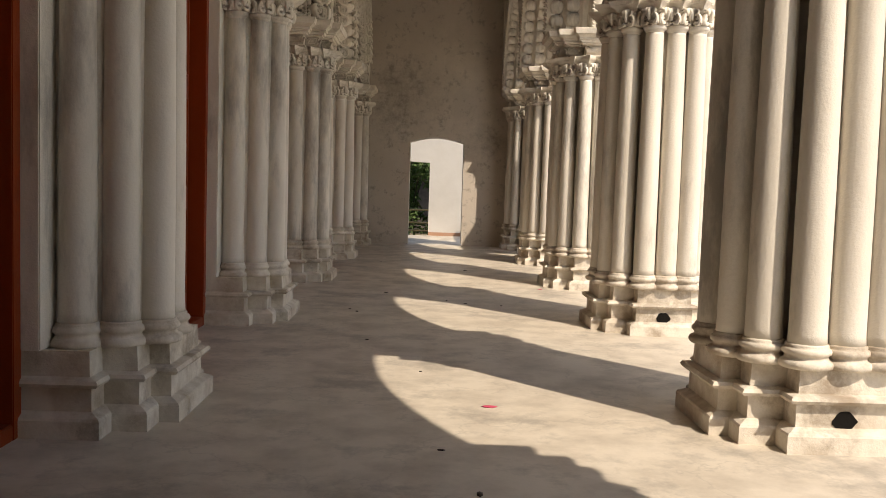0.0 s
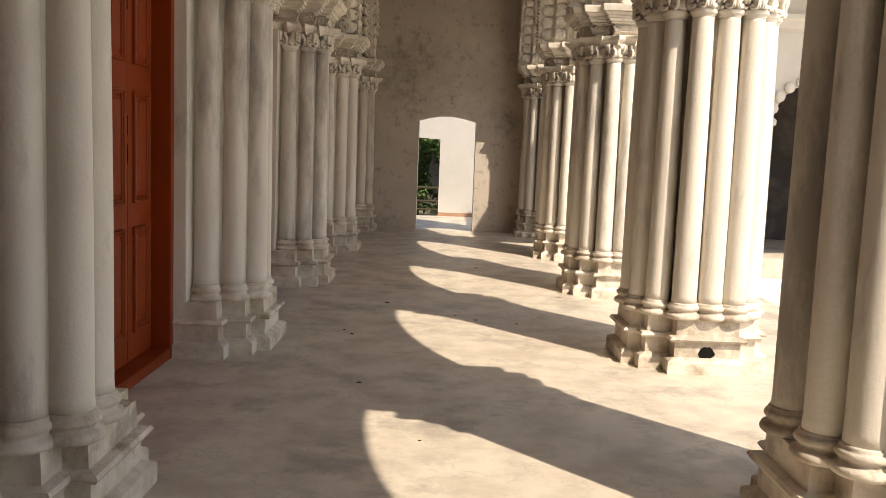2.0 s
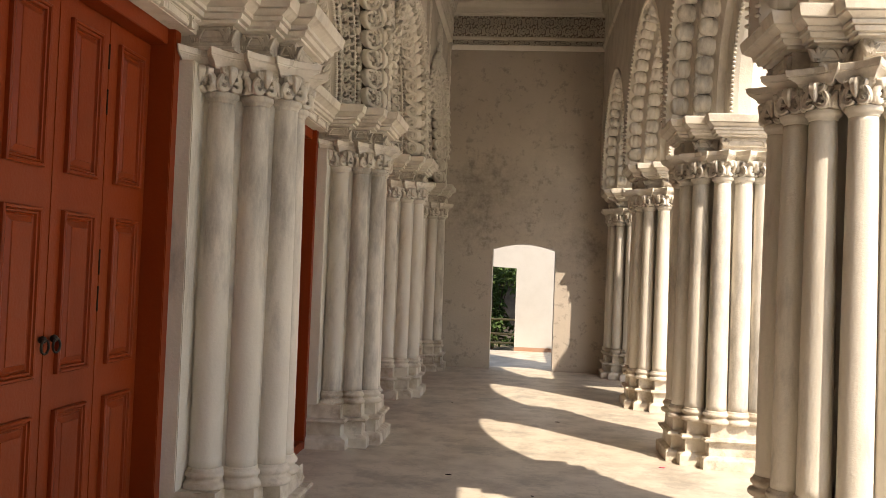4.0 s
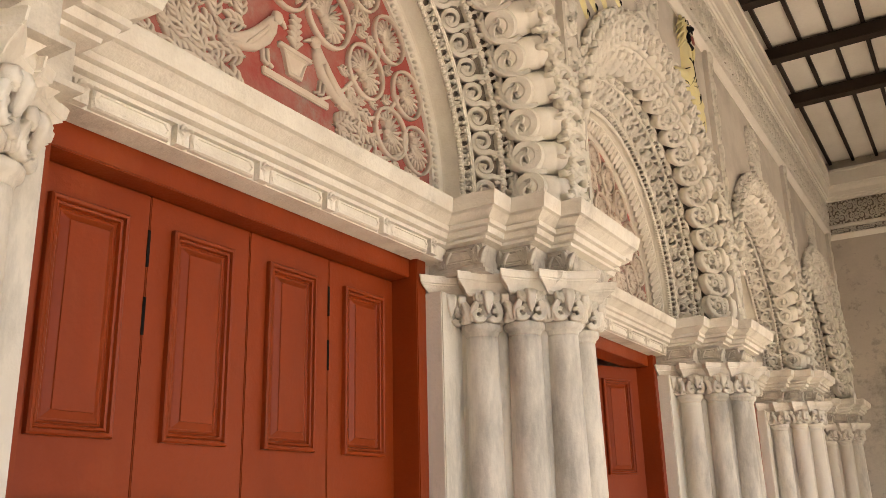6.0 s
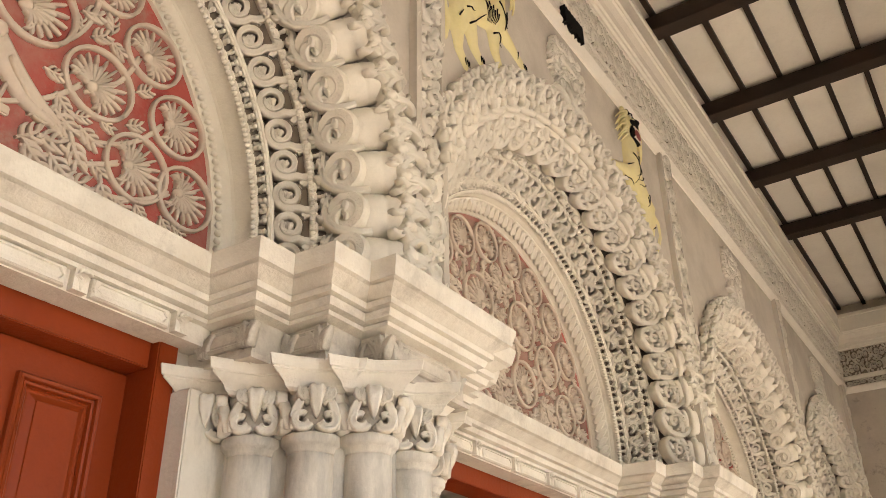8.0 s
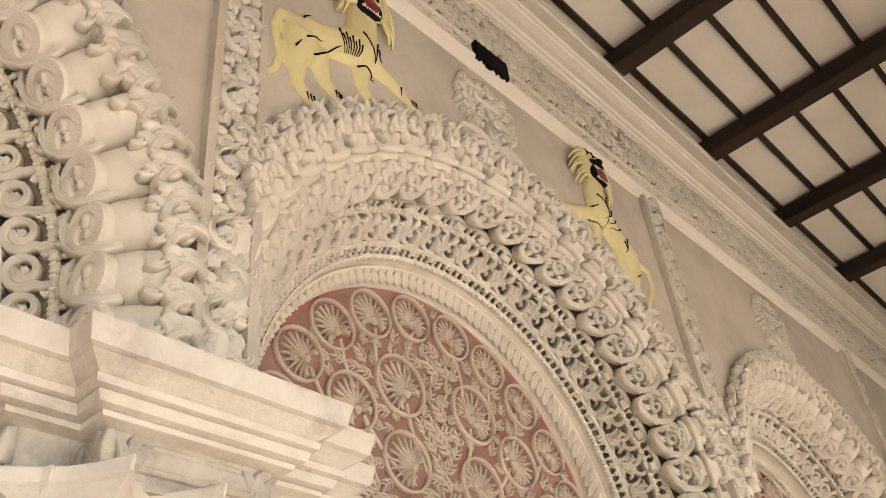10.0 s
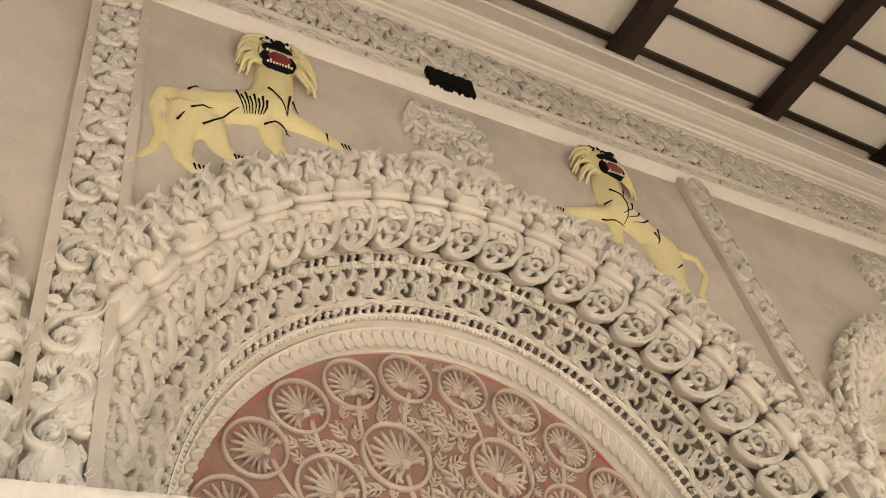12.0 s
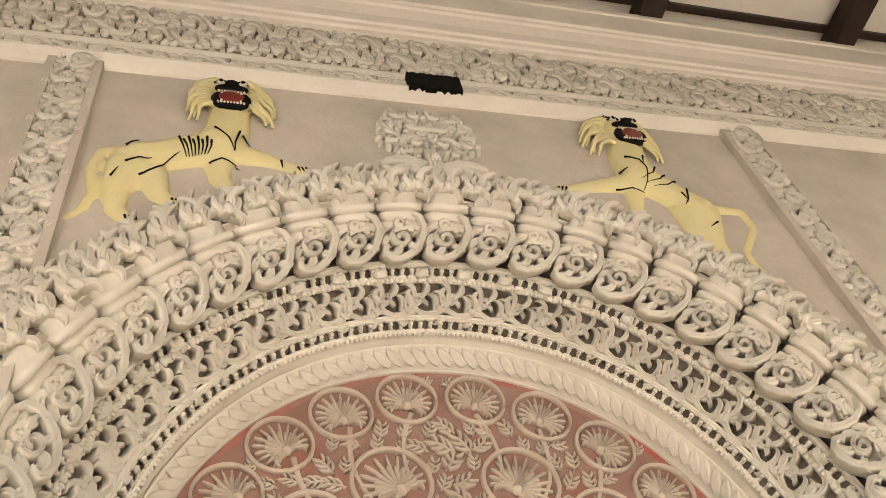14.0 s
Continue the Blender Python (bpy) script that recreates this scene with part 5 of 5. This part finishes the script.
# black smudge with frayed edges on the cornice fillet
edge = [(7.60 + 0.24 * k / 24, 5.215 + 0.018 * rng.random()) for k in range(25)] + [(7.84 - 0.24 * k / 24, 5.118 - 0.02 * rng.random()) for k in range(25)]
bm = loft([[(x, y, z) for y, z in edge] for x in (WALL_L + 0.02, WALL_L + 0.062)])
tagged(part("black_patch", bm, BLACK), "ragged black painted patch on the carved cornice", "patch")

# ---- seen through the doorway and the arcade ----
e = tagged(part("garden_wall", box((0.06, 19.6, -0.36), (2.4, 19.85, 3.4)), WHITEWALL), "sunlit whitewashed wall beyond the doorway", "wall")
part("skirting", box((0.06, 19.59, -0.36), (2.4, 19.6, 0.02)), material("terracotta_skirting", (0.42, 0.24, 0.15), 0.8), e, "bare terracotta brick foot")
bm = bmesh.new()
head = [(-1.5 + 1.56 * k / 12, 1.64 + 0.22 * (1 - (k / 12)) ** 2) for k in range(13)]
merge(bm, loft([[(x, y, z) for x, z in head] + [(0.06, y, 3.4), (-1.5, y, 3.4)] for y in (19.6, 19.85)]))
part("arch_head", bm, WHITEWALL, e)
tagged(part("landing", box((-2.6, END + 0.4, -0.36), (2.5, 19.6, -0.06)), FLOOR), "cement landing beyond the doorway", "landing", kind="structure")
leaf_q = leaf(0.16, 0.09, 0.9, 1, 3)
for k, (x, y, q) in enumerate(((-1.3, 22.6, 1.0), (-0.5, 23.0, 1.1), (0.4, 22.6, 0.95), (-2.3, 23.3, 1.2), (1.4, 23.2, 1.1))):
    e = thing("garden_shrub", (x, y, -0.36), "leafy green shrub behind a bamboo fence", "shrub", "shrubs behind the fence")
    bm = bmesh.new()
    for j in range(7):
        a = j * 0.9 + k
        merge(bm, tube([(0, 0, 0), (0.12 * math.cos(a), 0.12 * math.sin(a), 0.7), (0.4 * math.cos(a), 0.4 * math.sin(a), 1.7 * q)], 0.03, 5, lambda u: 1.2 - u))
    part("stem", bm, WOOD, e)
    ms = []
    for j in range(900):
        a, h = rng.uniform(0, 6.28), rng.uniform(0.15, 2.3) * q
        r = 0.62 * q * math.sqrt(rng.random()) * (0.7 + 0.4 * math.sin(h * 3 + k))
        ms.append(Matrix.Translation((r * math.cos(a), r * math.sin(a), h)) @ Euler((rng.uniform(-1, 1), rng.uniform(0, 2), rng.uniform(0, 6.28))).to_matrix().to_4x4() @ Matrix.Scale(rng.uniform(0.6, 1.2), 4))
    carving("foliage", leaf_q, ms, LEAF, e, kind="stuff")
e = thing("bamboo_fence", (0, 21.4, -0.36), "yellow bamboo rail fence in front of shrubs", "fence")
for k in range(9):
    part("post", tube([(-3 + 0.62 * k, 0, 0), (-3 + 0.62 * k, 0.02, 1.0)], 0.025, 8), BAMBOO, e)
for z, t in ((0.30, 0.02), (0.55, -0.03), (0.82, 0.03)):
    part("rail", tube([(-3.2, -0.03, z), (0, -0.03, z + t), (2.2, -0.03, z - t)], 0.024, 8), BAMBOO, e)
e = thing("thatched_awning", (-1.0, 25.2, -0.36), "dark low roof behind the shrubs", "roof")
part("roof", box((-3.5, -0.6, 2.35), (4.5, 1.5, 2.5)), DARKWOOD_AND_SHADE, e)
part("wall", box((-3.5, 0.6, 0), (4.5, 0.8, 2.35)), DARKWOOD_AND_SHADE, e)

# wing across the court
e = thing("court_wing", (0, 13.2, -0.36), "white wing with dark scallop-hooded arches across the court", "building")
WX = [5.56 + 1.9 * k for k in range(4)]
bm = bmesh.new()
zs, r = 2.36, 0.56
edges = []
for y in (0, 0.4):
    ys = {3.6: 0.0, 13.0: 0.0}
    for c in WX:
        for a in arc_points(25):
            ys[c + r * math.cos(a)] = zs + r * math.sin(a)
        ys[c - r - 1e-4] = 0.0
        ys[c + r + 1e-4] = 0.0
    bot = [bm.verts.new((x, y, ys[x])) for x in sorted(ys)]
    top = [bm.verts.new((x, y, 5.0)) for x in sorted(ys)]
    for k in range(len(bot) - 1):
        bm.faces.new((bot[k], bot[k + 1], top[k + 1], top[k]))
    edges.append(bot)
for k in range(len(edges[0]) - 1):
    bm.faces.new((edges[0][k], edges[0][k + 1], edges[1][k + 1], edges[1][k]))
part("wall", bm, WHITEWALL, e)
part("cornice", along_x([(0.0, 3.66), (-0.10, 3.70), (-0.12, 3.80), (-0.16, 3.84), (-0.16, 3.9), (0, 3.9)], 3.6, 13.0), WHITEWALL, e)
# its deep front overhang is unseen, added to shade the wing's face
part("roof", box((3.5, -2.5, 5.0), (13.1, 3.3, 5.15)), WHITEWALL, e)
# near-black inside surfaces stand in for the shade within the arches
part("back_wall", box((3.6, 3.0, 0), (13.0, 3.2, 5.0)), DARKWOOD_AND_SHADE, e)
part("base", box((3.6, -0.25, 0), (13.0, 3.0, 0.35)), FLOOR, e)
part("ceiling_slab", box((3.6, 0.4, 3.6), (13.0, 3.0, 3.8)), DARKWOOD_AND_SHADE, e)
hood = None
for c in WX:
    for k in range(11):
        a = math.pi * k / 10
        m = Matrix.Translation((c + (r + 0.06) * math.cos(a), -0.03, zs + (r + 0.06) * math.sin(a)))
        if hood is None:
            hood = part("hood_scallop", ball(0.085, 1, 0.6, 1), WHITEWALL, e, smooth=True)
            hood.matrix_basis = m
        else:
            share(hood, m, e)
    part("crest", leaf(0.42, 0.34, 0.4, 4, 8), WHITEWALL, e).matrix_basis = Matrix.Translation((c, -0.02, zs + r + 0.08)) @ Matrix.Rotation(-math.pi / 2, 4, "Z")
    for s2 in (-1, 1):
        part("pilaster", box((c + s2 * 0.62 - 0.05, -0.06, 0.35), (c + s2 * 0.62 + 0.05, 0.0, zs), 0.01), WHITEWALL, e)
        part("pilaster_cap", box((c + s2 * 0.62 - 0.08, -0.09, zs - 0.06), (c + s2 * 0.62 + 0.08, 0.0, zs + 0.03), 0.01), WHITEWALL, e)

# ---- broken drain holes in the plinths, as black patches for the shade inside ----
for y in PIERS[1:3]:
    edge = [(0.055 * math.cos(a) * rng.uniform(0.8, 1.1), 0.042 * math.sin(a) * rng.uniform(0.75, 1.1)) for a in [2 * math.pi * k / 16 for k in range(16)]]
    bm = loft([[(RX - 0.02 + u, y - 0.48 + d, 0.135 + v) for u, v in edge] for d in (0.02, -0.0035)])
    tagged(part("drain_hole", bm, BLACK), "black patch standing in for the shaded broken hole in the plinth", "hole")

# ---- small things on the floor ----
for x, y, q in ((0.437, 3.41, 1.0), (1.33, 8.6, 0.7)):
    tagged(part("fallen_petal", ball(0.032 * q, 1.3, 0.7, 0.12), FLOWER), "small fallen pink petal on the floor", "petal").location = (x, y, 0.003)
for k in range(16):
    x, y = rng.uniform(-0.9, 0.9), rng.uniform(1.5, 12)
    q = rng.uniform(0.5, 1.2)
    tagged(part("dry_leaf", ball(0.016 * q, 1.4, 0.7, 0.25, 6, 4), WOOD), "tiny dry leaf scrap on the floor", "leaf", "scraps on the floor").matrix_basis = Matrix.Translation((x, y, 0.003)) @ Matrix.Rotation(rng.uniform(0, 6), 4, "Z")
